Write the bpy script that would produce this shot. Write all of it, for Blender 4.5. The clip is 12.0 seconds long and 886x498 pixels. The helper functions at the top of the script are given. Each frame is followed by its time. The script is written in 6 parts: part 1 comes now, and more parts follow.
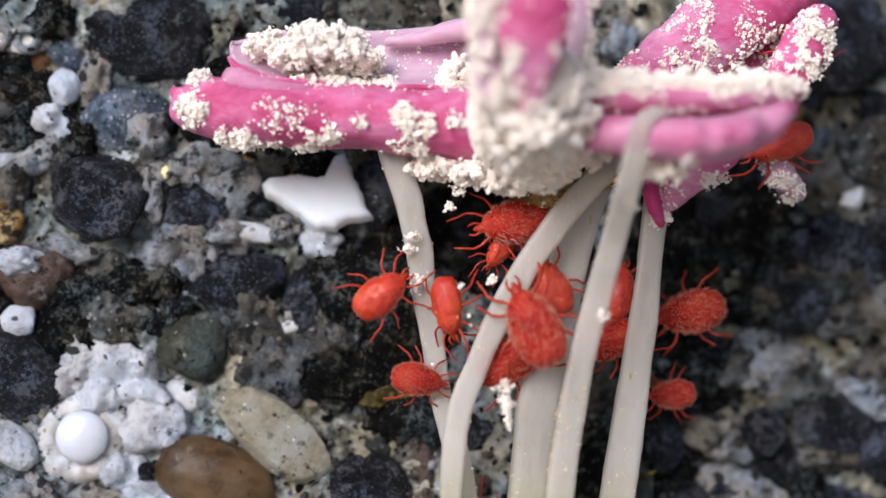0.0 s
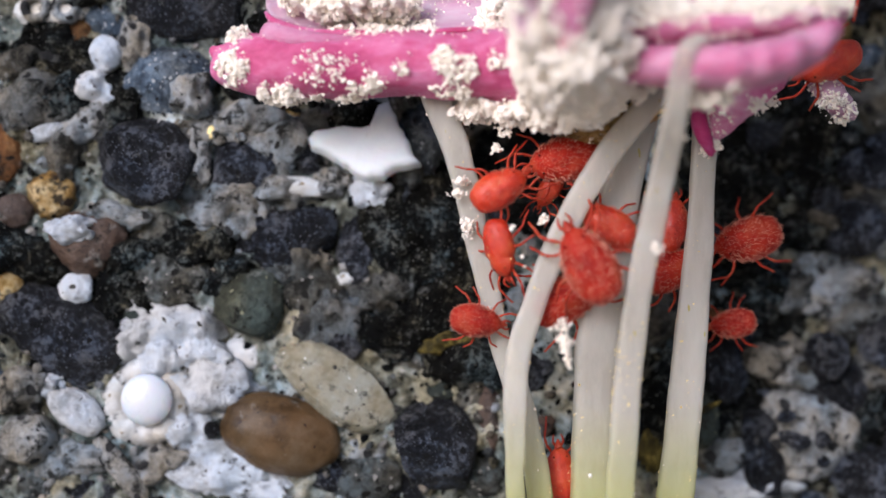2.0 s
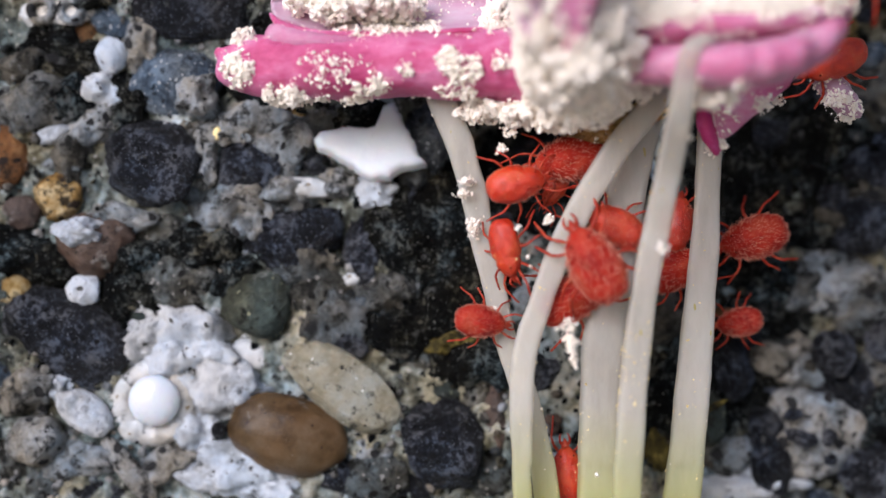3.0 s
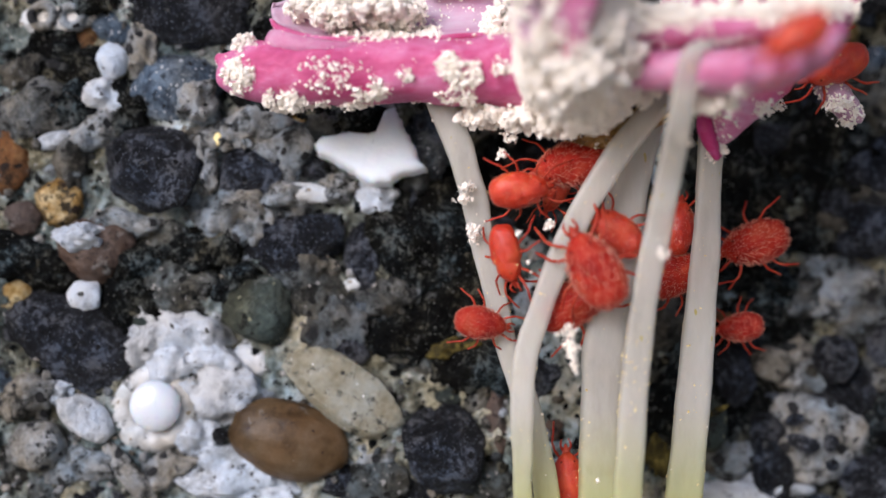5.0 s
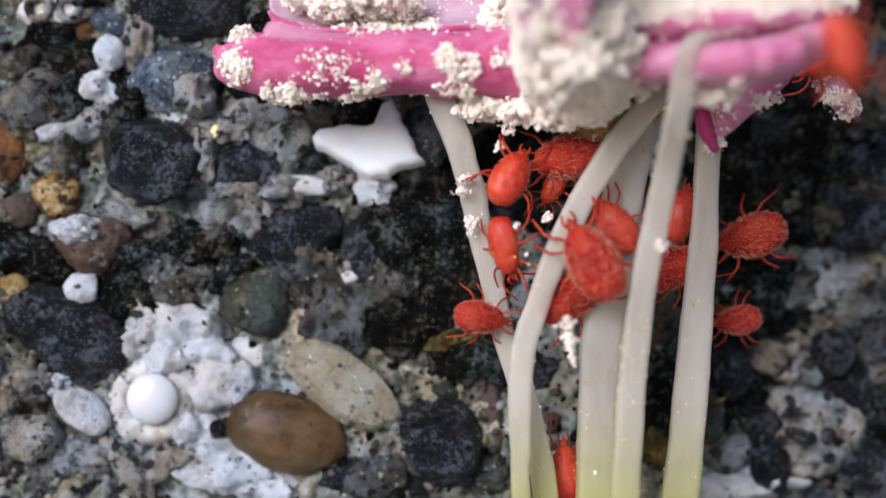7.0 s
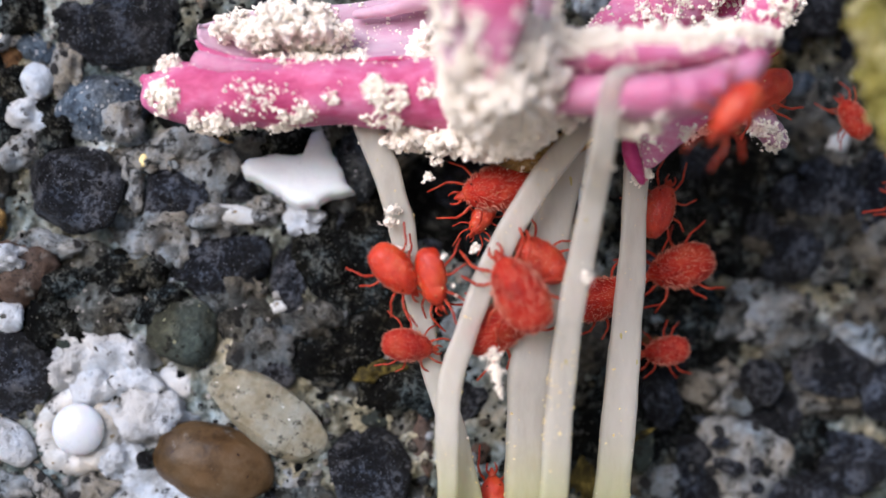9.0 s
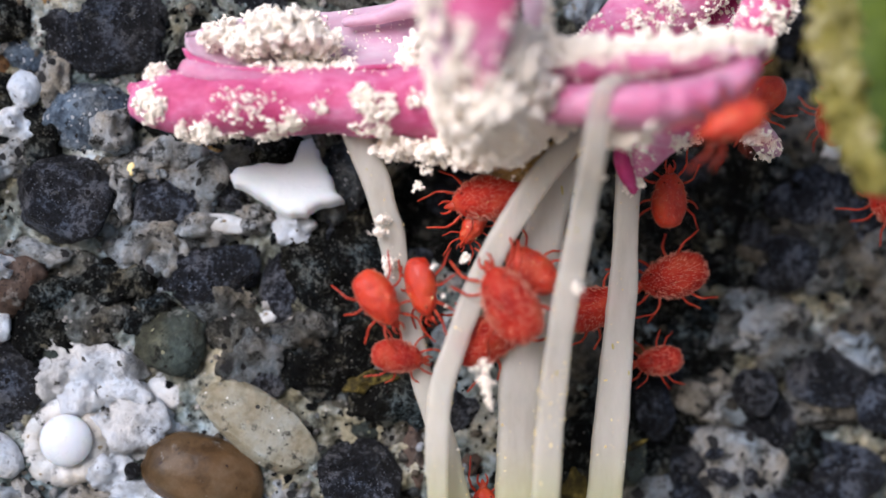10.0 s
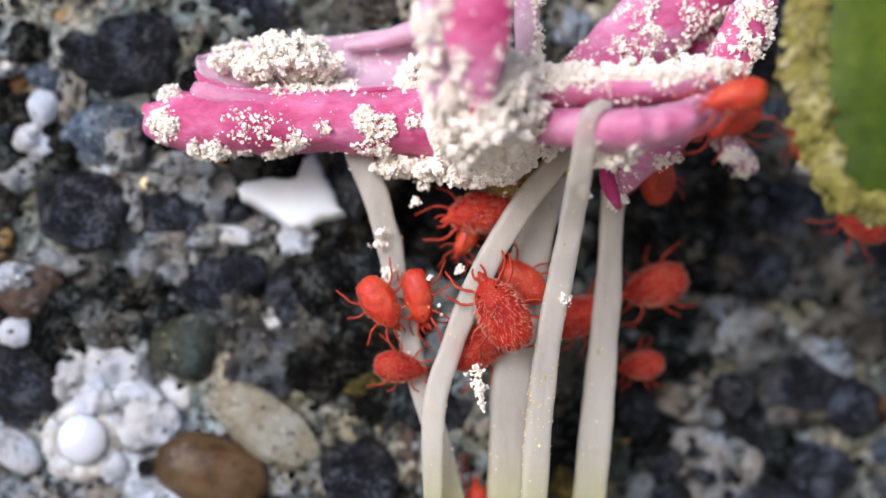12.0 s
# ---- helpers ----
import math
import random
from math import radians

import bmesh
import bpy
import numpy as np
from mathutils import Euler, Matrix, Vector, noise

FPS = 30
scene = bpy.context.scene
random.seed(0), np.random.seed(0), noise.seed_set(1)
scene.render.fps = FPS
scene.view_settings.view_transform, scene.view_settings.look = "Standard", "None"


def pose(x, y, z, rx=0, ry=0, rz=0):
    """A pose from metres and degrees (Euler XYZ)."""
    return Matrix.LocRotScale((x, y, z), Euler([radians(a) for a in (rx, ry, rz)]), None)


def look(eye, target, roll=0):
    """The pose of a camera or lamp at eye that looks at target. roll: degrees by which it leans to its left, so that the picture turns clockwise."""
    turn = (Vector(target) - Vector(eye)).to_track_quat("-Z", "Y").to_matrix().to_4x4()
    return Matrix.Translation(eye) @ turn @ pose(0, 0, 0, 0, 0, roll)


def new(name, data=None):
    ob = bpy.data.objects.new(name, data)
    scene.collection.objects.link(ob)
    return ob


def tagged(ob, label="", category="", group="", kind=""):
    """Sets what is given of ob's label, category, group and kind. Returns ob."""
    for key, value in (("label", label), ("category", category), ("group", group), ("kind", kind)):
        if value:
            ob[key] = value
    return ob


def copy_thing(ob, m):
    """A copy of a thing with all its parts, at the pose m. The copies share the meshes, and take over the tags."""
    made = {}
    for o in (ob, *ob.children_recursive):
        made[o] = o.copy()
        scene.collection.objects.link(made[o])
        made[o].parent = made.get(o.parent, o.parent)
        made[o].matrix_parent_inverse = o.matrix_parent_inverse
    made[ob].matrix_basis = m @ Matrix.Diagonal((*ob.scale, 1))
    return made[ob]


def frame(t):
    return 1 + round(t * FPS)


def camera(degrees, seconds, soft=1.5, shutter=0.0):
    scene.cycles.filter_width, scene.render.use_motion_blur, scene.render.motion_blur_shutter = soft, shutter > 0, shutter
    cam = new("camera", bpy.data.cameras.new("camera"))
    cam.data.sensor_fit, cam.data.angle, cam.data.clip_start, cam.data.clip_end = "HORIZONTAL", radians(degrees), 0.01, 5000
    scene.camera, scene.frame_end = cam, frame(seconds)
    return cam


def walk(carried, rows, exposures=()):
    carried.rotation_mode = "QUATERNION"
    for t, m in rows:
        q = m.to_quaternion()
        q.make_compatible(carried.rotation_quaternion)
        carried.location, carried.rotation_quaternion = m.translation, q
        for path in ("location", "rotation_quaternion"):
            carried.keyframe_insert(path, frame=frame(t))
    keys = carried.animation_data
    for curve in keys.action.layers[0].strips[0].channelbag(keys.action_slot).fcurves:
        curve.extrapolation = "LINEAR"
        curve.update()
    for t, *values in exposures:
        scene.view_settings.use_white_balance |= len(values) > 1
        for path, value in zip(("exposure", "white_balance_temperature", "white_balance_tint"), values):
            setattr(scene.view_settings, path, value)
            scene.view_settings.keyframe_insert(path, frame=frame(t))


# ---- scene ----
# A macro view of an outdoor concrete wall. Plan numbers are millimetres: x along the wall, y into it, z up.
MM = 0.001
cam = camera(32.0, 12.0)
cam.data.dof.use_dof = True
cam.data.dof.focus_distance = 21.05 * MM
cam.data.dof.aperture_fstop = 62.0
ROWS = [
    (0.0, -0.215, -22.067, -0.077, -2.810, 2.297, -3.797),
    (0.5, 0.070, -21.955, -0.242, -1.740, 2.372, -3.085),
    (1.0, 0.041, -21.975, -0.133, -0.865, 0.888, -1.457),
    (1.5, -0.041, -21.993, -0.001, -0.382, -0.083, -0.228),
    (2.0, -0.072, -21.983, -0.065, -0.457, 0.128, -0.339),
    (2.5, 0.000, -22.000, 0.000, -0.000, 0.000, 0.000),
    (3.0, -0.022, -22.012, 0.020, -0.101, -0.097, -0.050),
    (5.0, 0.062, -22.001, 0.075, 0.149, -0.044, -0.011),
    (5.5, 0.053, -22.024, 0.001, -0.002, -0.009, -0.128),
    (6.0, 0.031, -22.004, -0.001, -0.007, -0.125, -0.037),
    (6.5, 0.018, -21.988, 0.021, -0.042, -0.188, -0.038),
    (7.0, -0.018, -21.989, -0.015, -0.149, -0.080, -0.058),
    (7.5, 0.406, -21.915, 0.117, 0.641, -1.005, 0.240),
    (7.7, 0.100, -22.016, -0.228, -0.109, 0.769, -0.061),
    (9.5, 0.506, -21.877, 0.256, -1.770, 0.607, -0.199),
    (10.0, 0.563, -21.784, 0.272, -1.595, 0.641, -0.182),
    (10.5, 0.531, -21.803, 0.286, -1.686, 0.656, -0.128),
    (11.0, 0.567, -21.807, 0.295, -1.437, 0.328, -0.160),
    (11.5, 0.433, -22.732, 0.093, -1.811, 1.424, -0.109),
    (12.0, 0.431, -23.086, 0.560, -2.001, 0.274, -0.346),
]
walk(cam, [(t, pose(x * MM, y * MM, z * MM, 90 + pitch, roll, yaw)) for t, x, y, z, yaw, pitch, roll in ROWS],
     [(0.0, 0.25, 5980, 20), (7.7, 0.21, 5980, 20), (9.3, 0.37, 5980, 20), (12.0, 0.37, 5980, 20)])

# ---- light: a hazy sky with a soft sun in front of the wall ----
SUN_ELEVATION, SUN_TURN = 25.0, 213.0
world = bpy.data.worlds.new("overcast")
scene.world = world
world.use_nodes = True
sky = world.node_tree.nodes.new("ShaderNodeTexSky")
sky.sky_type, sky.sun_disc = "NISHITA", False
sky.sun_elevation, sky.sun_rotation = radians(SUN_ELEVATION), radians(SUN_TURN)
sky.air_density, sky.dust_density = 1.0, 1.5
back = world.node_tree.nodes["Background"]
back.inputs["Strength"].default_value = 0.085
world.node_tree.links.new(sky.outputs["Color"], back.inputs["Color"])
sun = new("sun", bpy.data.lights.new("sun", "SUN"))
sun.data.energy, sun.data.angle, sun.data.color = 2.8, radians(36), (1.0, 0.985, 0.965)
sun.matrix_world = look((-0.33, -0.51, 0.285), (0, 0, 0))


# ---- materials ----
def link(tree, a, b):
    tree.links.new(a, b)


def noise_node(tree, vec, scale, detail=4.0, rough=0.6):
    n = tree.nodes.new("ShaderNodeTexNoise")
    n.inputs["Scale"].default_value, n.inputs["Detail"].default_value, n.inputs["Roughness"].default_value = scale, detail, rough
    link(tree, vec, n.inputs["Vector"])
    return n.outputs["Fac"]


def ramp(tree, fac, stops):
    r = tree.nodes.new("ShaderNodeValToRGB")
    els = r.color_ramp.elements
    while len(els) < len(stops):
        els.new(0.5)
    for e, (p, c) in zip(els, stops):
        e.position, e.color = p, (*c, 1) if len(c) == 3 else c
    link(tree, fac, r.inputs["Fac"])
    return r.outputs["Color"]


def mixed(tree, fac, a, b, how="MIX"):
    m = tree.nodes.new("ShaderNodeMix")
    m.data_type, m.blend_type = "RGBA", how
    if isinstance(fac, float):
        m.inputs[0].default_value = fac
    else:
        link(tree, fac, m.inputs[0])
    for value, socket in ((a, m.inputs[6]), (b, m.inputs[7])):
        if isinstance(value, tuple):
            socket.default_value = (*value, 1)
        else:
            link(tree, value, socket)
    return m.outputs[2]


def shade(name, stops, scale=1.2, fine=9.0, rough=0.7, bump=0.6, depth=0.03, spots=None, vary=0.25, sss=0.0,
          sss_radius=(0.5, 0.3, 0.2), island=False, metal=0.0, coat=0.0, pits=None, spec=0.25, tint=0.0, grime=0.0, gain=1.0, grain=(1.0, 1.0, 1.0), mix=0.45, glow_through=0.0):
    """A mottled surface. scale, fine: features a millimetre; stops: a ramp over the mottling; spots: (scale, size, colour)
    of flecks; pits: the same, darker and sunk; vary: how much one piece differs from the next; island: piece by piece in one mesh."""
    m = bpy.data.materials.new(name)
    m.use_nodes = True
    t = m.node_tree
    bsdf = t.nodes["Principled BSDF"]
    co = t.nodes.new("ShaderNodeTexCoord").outputs["Object"]
    rnd = t.nodes.new("ShaderNodeNewGeometry").outputs["Random Per Island"] if island else t.nodes.new("ShaderNodeObjectInfo").outputs["Random"]
    v = t.nodes.new("ShaderNodeVectorMath")
    v.operation = "MULTIPLY_ADD"
    link(t, co, v.inputs[0])
    v.inputs[1].default_value = [1000 * g for g in grain]
    s = t.nodes.new("ShaderNodeVectorMath")
    s.operation = "SCALE"
    s.inputs[0].default_value = (31.0, 17.0, 23.0)
    link(t, rnd, s.inputs["Scale"])
    link(t, s.outputs[0], v.inputs[2])
    vec = v.outputs[0]
    big, small = noise_node(t, vec, scale, 5.0), noise_node(t, vec, fine, 6.0, 0.7)
    both = t.nodes.new("ShaderNodeMath")
    both.operation = "MULTIPLY_ADD"
    link(t, small, both.inputs[0])
    both.inputs[1].default_value = mix
    shifted = t.nodes.new("ShaderNodeMath")
    shifted.operation = "MULTIPLY_ADD"
    link(t, big, shifted.inputs[0])
    shifted.inputs[1].default_value, shifted.inputs[2].default_value = 1.1, -0.05 - 0.5 * mix
    link(t, shifted.outputs[0], both.inputs[2])
    colour = ramp(t, both.outputs[0], stops)
    hsv = t.nodes.new("ShaderNodeHueSaturation")
    link(t, colour, hsv.inputs["Color"])
    mr = t.nodes.new("ShaderNodeMapRange")
    mr.inputs["To Min"].default_value, mr.inputs["To Max"].default_value = gain * (1 - vary), gain * (1 + vary)
    link(t, rnd, mr.inputs["Value"])
    link(t, mr.outputs[0], hsv.inputs["Value"])
    colour = hsv.outputs["Color"]
    height = small
    if tint:
        # warm and cool stains, a millimetre or so across
        stain = ramp(t, noise_node(t, vec, 0.9, 4.0, 0.65), [(0.38, (1 + tint, 1.0, 1 - 1.3 * tint)), (0.5, (1.0, 1.0, 1.0)), (0.62, (1 - tint, 1.0, 1 + tint))])
        colour = mixed(t, 1.0, colour, stain, "MULTIPLY")
    if grime:
        # black growth that creeps over in ragged spots, and a pale film
        g = noise_node(t, vec, 3.4, 9.0, 0.75)
        dark = ramp(t, g, [(0.61 - grime * 0.3, (0, 0, 0)), (0.68 - grime * 0.3, (0.92, 0.92, 0.92))])
        colour = mixed(t, dark, colour, (0.006, 0.006, 0.004))
        f = noise_node(t, vec, 3.7, 8.0, 0.7)
        film = ramp(t, f, [(0.6, (0, 0, 0)), (0.72, (0.5, 0.5, 0.5))])
        colour = mixed(t, film, colour, (0.42, 0.42, 0.39))
    for spot, sunk in ((spots, False), (pits, True)):
        if not spot:
            continue
        vor = t.nodes.new("ShaderNodeTexVoronoi")
        vor.inputs["Scale"].default_value = spot[0]
        warp = t.nodes.new("ShaderNodeVectorMath")
        warp.operation = "MULTIPLY_ADD"
        nz = t.nodes.new("ShaderNodeTexNoise")
        nz.inputs["Scale"].default_value = spot[0] * 1.7
        link(t, vec, nz.inputs["Vector"])
        link(t, nz.outputs["Color"], warp.inputs[0])
        warp.inputs[1].default_value = (0.5 / spot[0],) * 3
        link(t, vec, warp.inputs[2])
        link(t, warp.outputs[0], vor.inputs["Vector"])
        # only some cells carry a fleck
        sep = t.nodes.new("ShaderNodeSeparateColor")
        link(t, vor.outputs["Color"], sep.inputs[0])
        lim = t.nodes.new("ShaderNodeMath")
        lim.operation = "MULTIPLY"
        link(t, sep.outputs[0], lim.inputs[0])
        lim.inputs[1].default_value = spot[1]
        less = t.nodes.new("ShaderNodeMath")
        less.operation = "LESS_THAN"
        link(t, vor.outputs["Distance"], less.inputs[0])
        link(t, lim.outputs[0], less.inputs[1])
        colour = mixed(t, less.outputs[0], colour, spot[2])
        if sunk:
            dip = t.nodes.new("ShaderNodeMath")
            dip.operation = "MULTIPLY_ADD"
            link(t, less.outputs[0], dip.inputs[0])
            dip.inputs[1].default_value = -0.6
            link(t, height, dip.inputs[2])
            height = dip.outputs[0]
    link(t, colour, bsdf.inputs["Base Color"])
    rr = t.nodes.new("ShaderNodeMapRange")
    rr.inputs["To Min"].default_value, rr.inputs["To Max"].default_value = max(rough - 0.2, 0.05), min(rough + 0.2, 1)
    link(t, small, rr.inputs["Value"])
    link(t, rr.outputs[0], bsdf.inputs["Roughness"])
    bsdf.inputs["Metallic"].default_value = metal
    bsdf.inputs["Specular IOR Level"].default_value = spec
    bsdf.inputs["Coat Weight"].default_value = coat
    bsdf.inputs["Coat Roughness"].default_value = 0.25
    if sss:
        bsdf.inputs["Subsurface Weight"].default_value = sss
        bsdf.inputs["Subsurface Radius"].default_value = sss_radius
        bsdf.inputs["Subsurface Scale"].default_value = MM
    if bump:
        b = t.nodes.new("ShaderNodeBump")
        b.inputs["Strength"].default_value, b.inputs["Distance"].default_value = bump, depth * MM
        link(t, height, b.inputs["Height"])
        link(t, b.outputs[0], bsdf.inputs["Normal"])
    if glow_through:
        # light that soaks through thin, clear pieces
        soak = t.nodes.new("ShaderNodeBsdfTranslucent")
        link(t, colour, soak.inputs["Color"])
        both_ways = t.nodes.new("ShaderNodeMixShader")
        both_ways.inputs[0].default_value = glow_through
        link(t, bsdf.outputs[0], both_ways.inputs[1])
        link(t, soak.outputs[0], both_ways.inputs[2])
        link(t, both_ways.outputs[0], t.nodes["Material Output"].inputs["Surface"])
    return m


CEMENT = shade("cement", [(0.25, (0.009, 0.009, 0.006)), (0.36, (0.062, 0.065, 0.05)), (0.48, (0.175, 0.188, 0.156)), (0.6, (0.325, 0.345, 0.31)), (0.74, (0.52, 0.55, 0.53))],
               0.75, 6.0, 0.9, 1.0, 0.1, spots=(8.0, 0.24, (0.45, 0.43, 0.38)), pits=(4.0, 0.2, (0.01, 0.01, 0.008)), vary=0.0, spec=0.25, gain=1.1, mix=0.62, tint=0.18, grime=0.14)
BASALT = shade("basalt", [(0.32, (0.0052, 0.006, 0.0088)), (0.46, (0.019, 0.0225, 0.032)), (0.56, (0.066, 0.076, 0.102)), (0.66, (0.25, 0.28, 0.34))], 2.4, 13.0, 0.55, 1.0, 0.30,
               spots=(24.0, 0.3, (0.2, 0.22, 0.26)), pits=(5.0, 0.28, (0.004, 0.004, 0.006)), vary=0.4, spec=0.3, gain=0.58, mix=1.1, tint=0.12, grime=0.1)
GREY = shade("grey_stone", [(0.3, (0.0279, 0.038, 0.051)), (0.5, (0.112, 0.145, 0.184)), (0.75, (0.335, 0.41, 0.479))], 1.6, 10.0, 0.7, 1.0, 0.18,
             spots=(11.0, 0.34, (0.55, 0.58, 0.6)), pits=(6.0, 0.25, (0.02, 0.02, 0.02)), gain=0.8, mix=1.0, tint=0.12, grime=0.2)
PALE = shade("pale_mortar", [(0.3, (0.165, 0.165, 0.15)), (0.46, (0.385, 0.39, 0.37)), (0.68, (0.62, 0.645, 0.65))], 1.4, 8.0, 0.85, 0.9, 0.15,
             pits=(3.5, 0.35, (0.03, 0.03, 0.03)), vary=0.15, gain=0.66, mix=0.9, tint=0.14, grime=0.3)
# a darker grey tone of the pale mortar
GREY_MORTAR = shade("grey_mortar", [(0.3, (0.062, 0.062, 0.054)), (0.5, (0.185, 0.187, 0.17)), (0.72, (0.385, 0.395, 0.38))], 1.4, 8.0, 0.8, 0.9, 0.15,
             pits=(3.5, 0.35, (0.02, 0.02, 0.02)), vary=0.2, gain=0.56, mix=0.9, tint=0.14, grime=0.3)
WHITE = shade("white_lime", [(0.3, (0.42, 0.45, 0.47)), (0.42, (0.62, 0.66, 0.7)), (0.54, (0.76, 0.81, 0.86)), (0.75, (0.84, 0.89, 0.94))], 1.6, 9.0, 0.8, 1.0, 0.14,
              pits=(4.5, 0.2, (0.12, 0.12, 0.11)), vary=0.08, tint=0.06, grime=0.08, gain=1.0, mix=0.8)
CHALK = shade("chalk", [(0.3, (0.86, 0.9, 0.93)), (0.7, (0.92, 0.95, 0.97))], 1.2, 7.0, 0.6, 0.3, 0.03, vary=0.03, sss=0.3)
TAUPE = shade("taupe_stone", [(0.3, (0.0558, 0.058, 0.051)), (0.5, (0.167, 0.17, 0.148)), (0.75, (0.372, 0.38, 0.347))], 1.8, 10.0, 0.8, 1.0, 0.18,
              spots=(9.0, 0.3, (0.4, 0.38, 0.35)), pits=(5.0, 0.35, (0.015, 0.014, 0.012)), vary=0.35, gain=0.7, mix=1.0, tint=0.16, grime=0.32)
TAUPE_FINE = shade("sand_crumbs", [(0.3, (0.05, 0.047, 0.042)), (0.5, (0.15, 0.14, 0.12)), (0.7, (0.3, 0.28, 0.24))], 3.0, 14.0, 0.9, 0.8, 0.08, vary=0.45, island=True, spec=0.3, gain=0.62, mix=0.9, tint=0.18, grime=0.3)
PALE_FINE = shade("lime_crumbs", [(0.3, (0.24, 0.24, 0.23)), (0.5, (0.42, 0.42, 0.4)), (0.7, (0.6, 0.6, 0.6))], 3.0, 14.0, 0.9, 0.8, 0.08, vary=0.25, island=True, spec=0.3, gain=0.6, mix=0.9, tint=0.14, grime=0.25)
OLIVE = shade("olive_stone", [(0.3, (0.0279, 0.034, 0.0265)), (0.55, (0.0791, 0.095, 0.0765)), (0.8, (0.177, 0.2, 0.153))], 1.5, 9.0, 0.65, 0.8, 0.15,
              spots=(8.0, 0.26, (0.27, 0.27, 0.17)), pits=(5.0, 0.25, (0.02, 0.02, 0.015)), gain=0.72, mix=0.9, tint=0.14, grime=0.25)
AMBER = shade("amber_stone", [(0.3, (0.09, 0.045, 0.01)), (0.5, (0.3, 0.18, 0.05)), (0.75, (0.6, 0.47, 0.26))], 1.9, 8.0, 0.55, 0.7, 0.15,
              pits=(4.5, 0.3, (0.03, 0.018, 0.01)), vary=0.3, gain=1.0, mix=0.9, tint=0.1, grime=0.28)
RUST = shade("rust_stone", [(0.3, (0.07, 0.03, 0.012)), (0.55, (0.2, 0.09, 0.03)), (0.8, (0.34, 0.19, 0.08))], 1.6, 8.0, 0.65, 0.8, 0.15,
             pits=(4.0, 0.35, (0.02, 0.012, 0.008)), vary=0.25, gain=1.0, mix=0.9, tint=0.1, grime=0.25)
BROWN = shade("brown_stone", [(0.3, (0.05, 0.03, 0.022)), (0.55, (0.12, 0.08, 0.06)), (0.8, (0.26, 0.19, 0.15))], 1.2, 8.0, 0.5, 0.6, 0.10,
              pits=(5.0, 0.2, (0.03, 0.02, 0.015)), gain=0.65, mix=0.7, tint=0.1, grime=0.25)
PEBBLE = shade("smooth_pebble", [(0.3, (0.07, 0.04, 0.016)), (0.5, (0.16, 0.095, 0.042)), (0.62, (0.2, 0.13, 0.07)), (0.8, (0.28, 0.2, 0.12))], 1.1, 6.0, 0.42, 0.25, 0.06,
               pits=(3.2, 0.14, (0.035, 0.02, 0.014)), vary=0.0, gain=0.62, mix=0.5, tint=0.05, grime=0.02)
QUARTZ = shade("tan_quartz", [(0.3, (0.233, 0.22, 0.153)), (0.5, (0.391, 0.38, 0.296)), (0.8, (0.558, 0.57, 0.51))], 0.9, 6.0, 0.35, 0.5, 0.12,
               pits=(4.0, 0.2, (0.02, 0.018, 0.012)), vary=0.05, sss=0.2, spots=(6.0, 0.14, (0.75, 0.74, 0.7)), gain=0.7, mix=0.6, tint=0.08, grime=0.22)
# black crust; right of and behind the flower it also paints in shade
CRUST_SHADE = shade("crust_and_shade", [(0.3, (0.003, 0.0032, 0.003)), (0.48, (0.0135, 0.015, 0.0145)), (0.58, (0.062, 0.07, 0.065)), (0.68, (0.27, 0.29, 0.26))], 2.2, 12.0, 0.95, 1.0, 0.22,
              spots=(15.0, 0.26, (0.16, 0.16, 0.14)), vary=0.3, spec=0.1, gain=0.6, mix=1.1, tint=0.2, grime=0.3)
SHELL = shade("shell", [(0.3, (0.46, 0.45, 0.41)), (0.5, (0.62, 0.62, 0.6)), (0.8, (0.76, 0.78, 0.8))], 1.4, 7.0, 0.55, 0.5, 0.12,
              pits=(5.0, 0.2, (0.25, 0.2, 0.13)), vary=0.05, tint=0.08, grime=0.12)
PEARL = shade("pearl_dome", [(0.2, (0.6, 0.64, 0.7)), (0.8, (0.68, 0.71, 0.75))], 1.0, 6.0, 0.3, 0.1, 0.01, vary=0.0, sss=0.6, coat=0.8, spec=0.5)
LICHEN = shade("yellow_lichen", [(0.36, (0.012, 0.011, 0.005)), (0.52, (0.08, 0.06, 0.012)), (0.75, (0.34, 0.26, 0.06))], 4.0, 14.0, 0.9, 0.9, 0.05, vary=0.3)
GRIT = shade("grit", [(0.0, (0.008, 0.009, 0.01)), (0.5, (0.02, 0.021, 0.023)), (0.64, (0.08, 0.08, 0.075)), (0.8, (0.24, 0.23, 0.2)), (0.95, (0.38, 0.36, 0.3))],
             0.05, 0.2, 0.75, 0.5, 0.03, vary=0.3, island=True)
# pale, warm tone chosen to bounce light up under the flower
GROUND = shade("paving", [(0.3, (0.26, 0.25, 0.225)), (0.7, (0.42, 0.405, 0.37))], 0.2, 2.0, 0.9, 0.5, 0.1, vary=0.0)

PETAL = shade("pink_petal", [(0.3, (0.5, 0.045, 0.16)), (0.46, (0.68, 0.115, 0.27)), (0.6, (0.78, 0.23, 0.42)), (0.8, (0.88, 0.5, 0.66))], 1.1, 8.0, 0.36, 0.7, 0.05, mix=0.5, grain=(0.55, 1.0, 1.0), gain=0.85, vary=0.06,
              sss=0.25, sss_radius=(0.5, 0.15, 0.2))
PETAL_SOFT = shade("soft_pink_petal", [(0.3, (0.6, 0.1, 0.24)), (0.5, (0.74, 0.25, 0.42)), (0.75, (0.85, 0.5, 0.64))], 0.9, 7.0, 0.4, 0.6, 0.05, mix=0.5, grain=(0.55, 1.0, 1.0), gain=0.74, vary=0.05,
                   sss=0.25, sss_radius=(0.5, 0.15, 0.2))
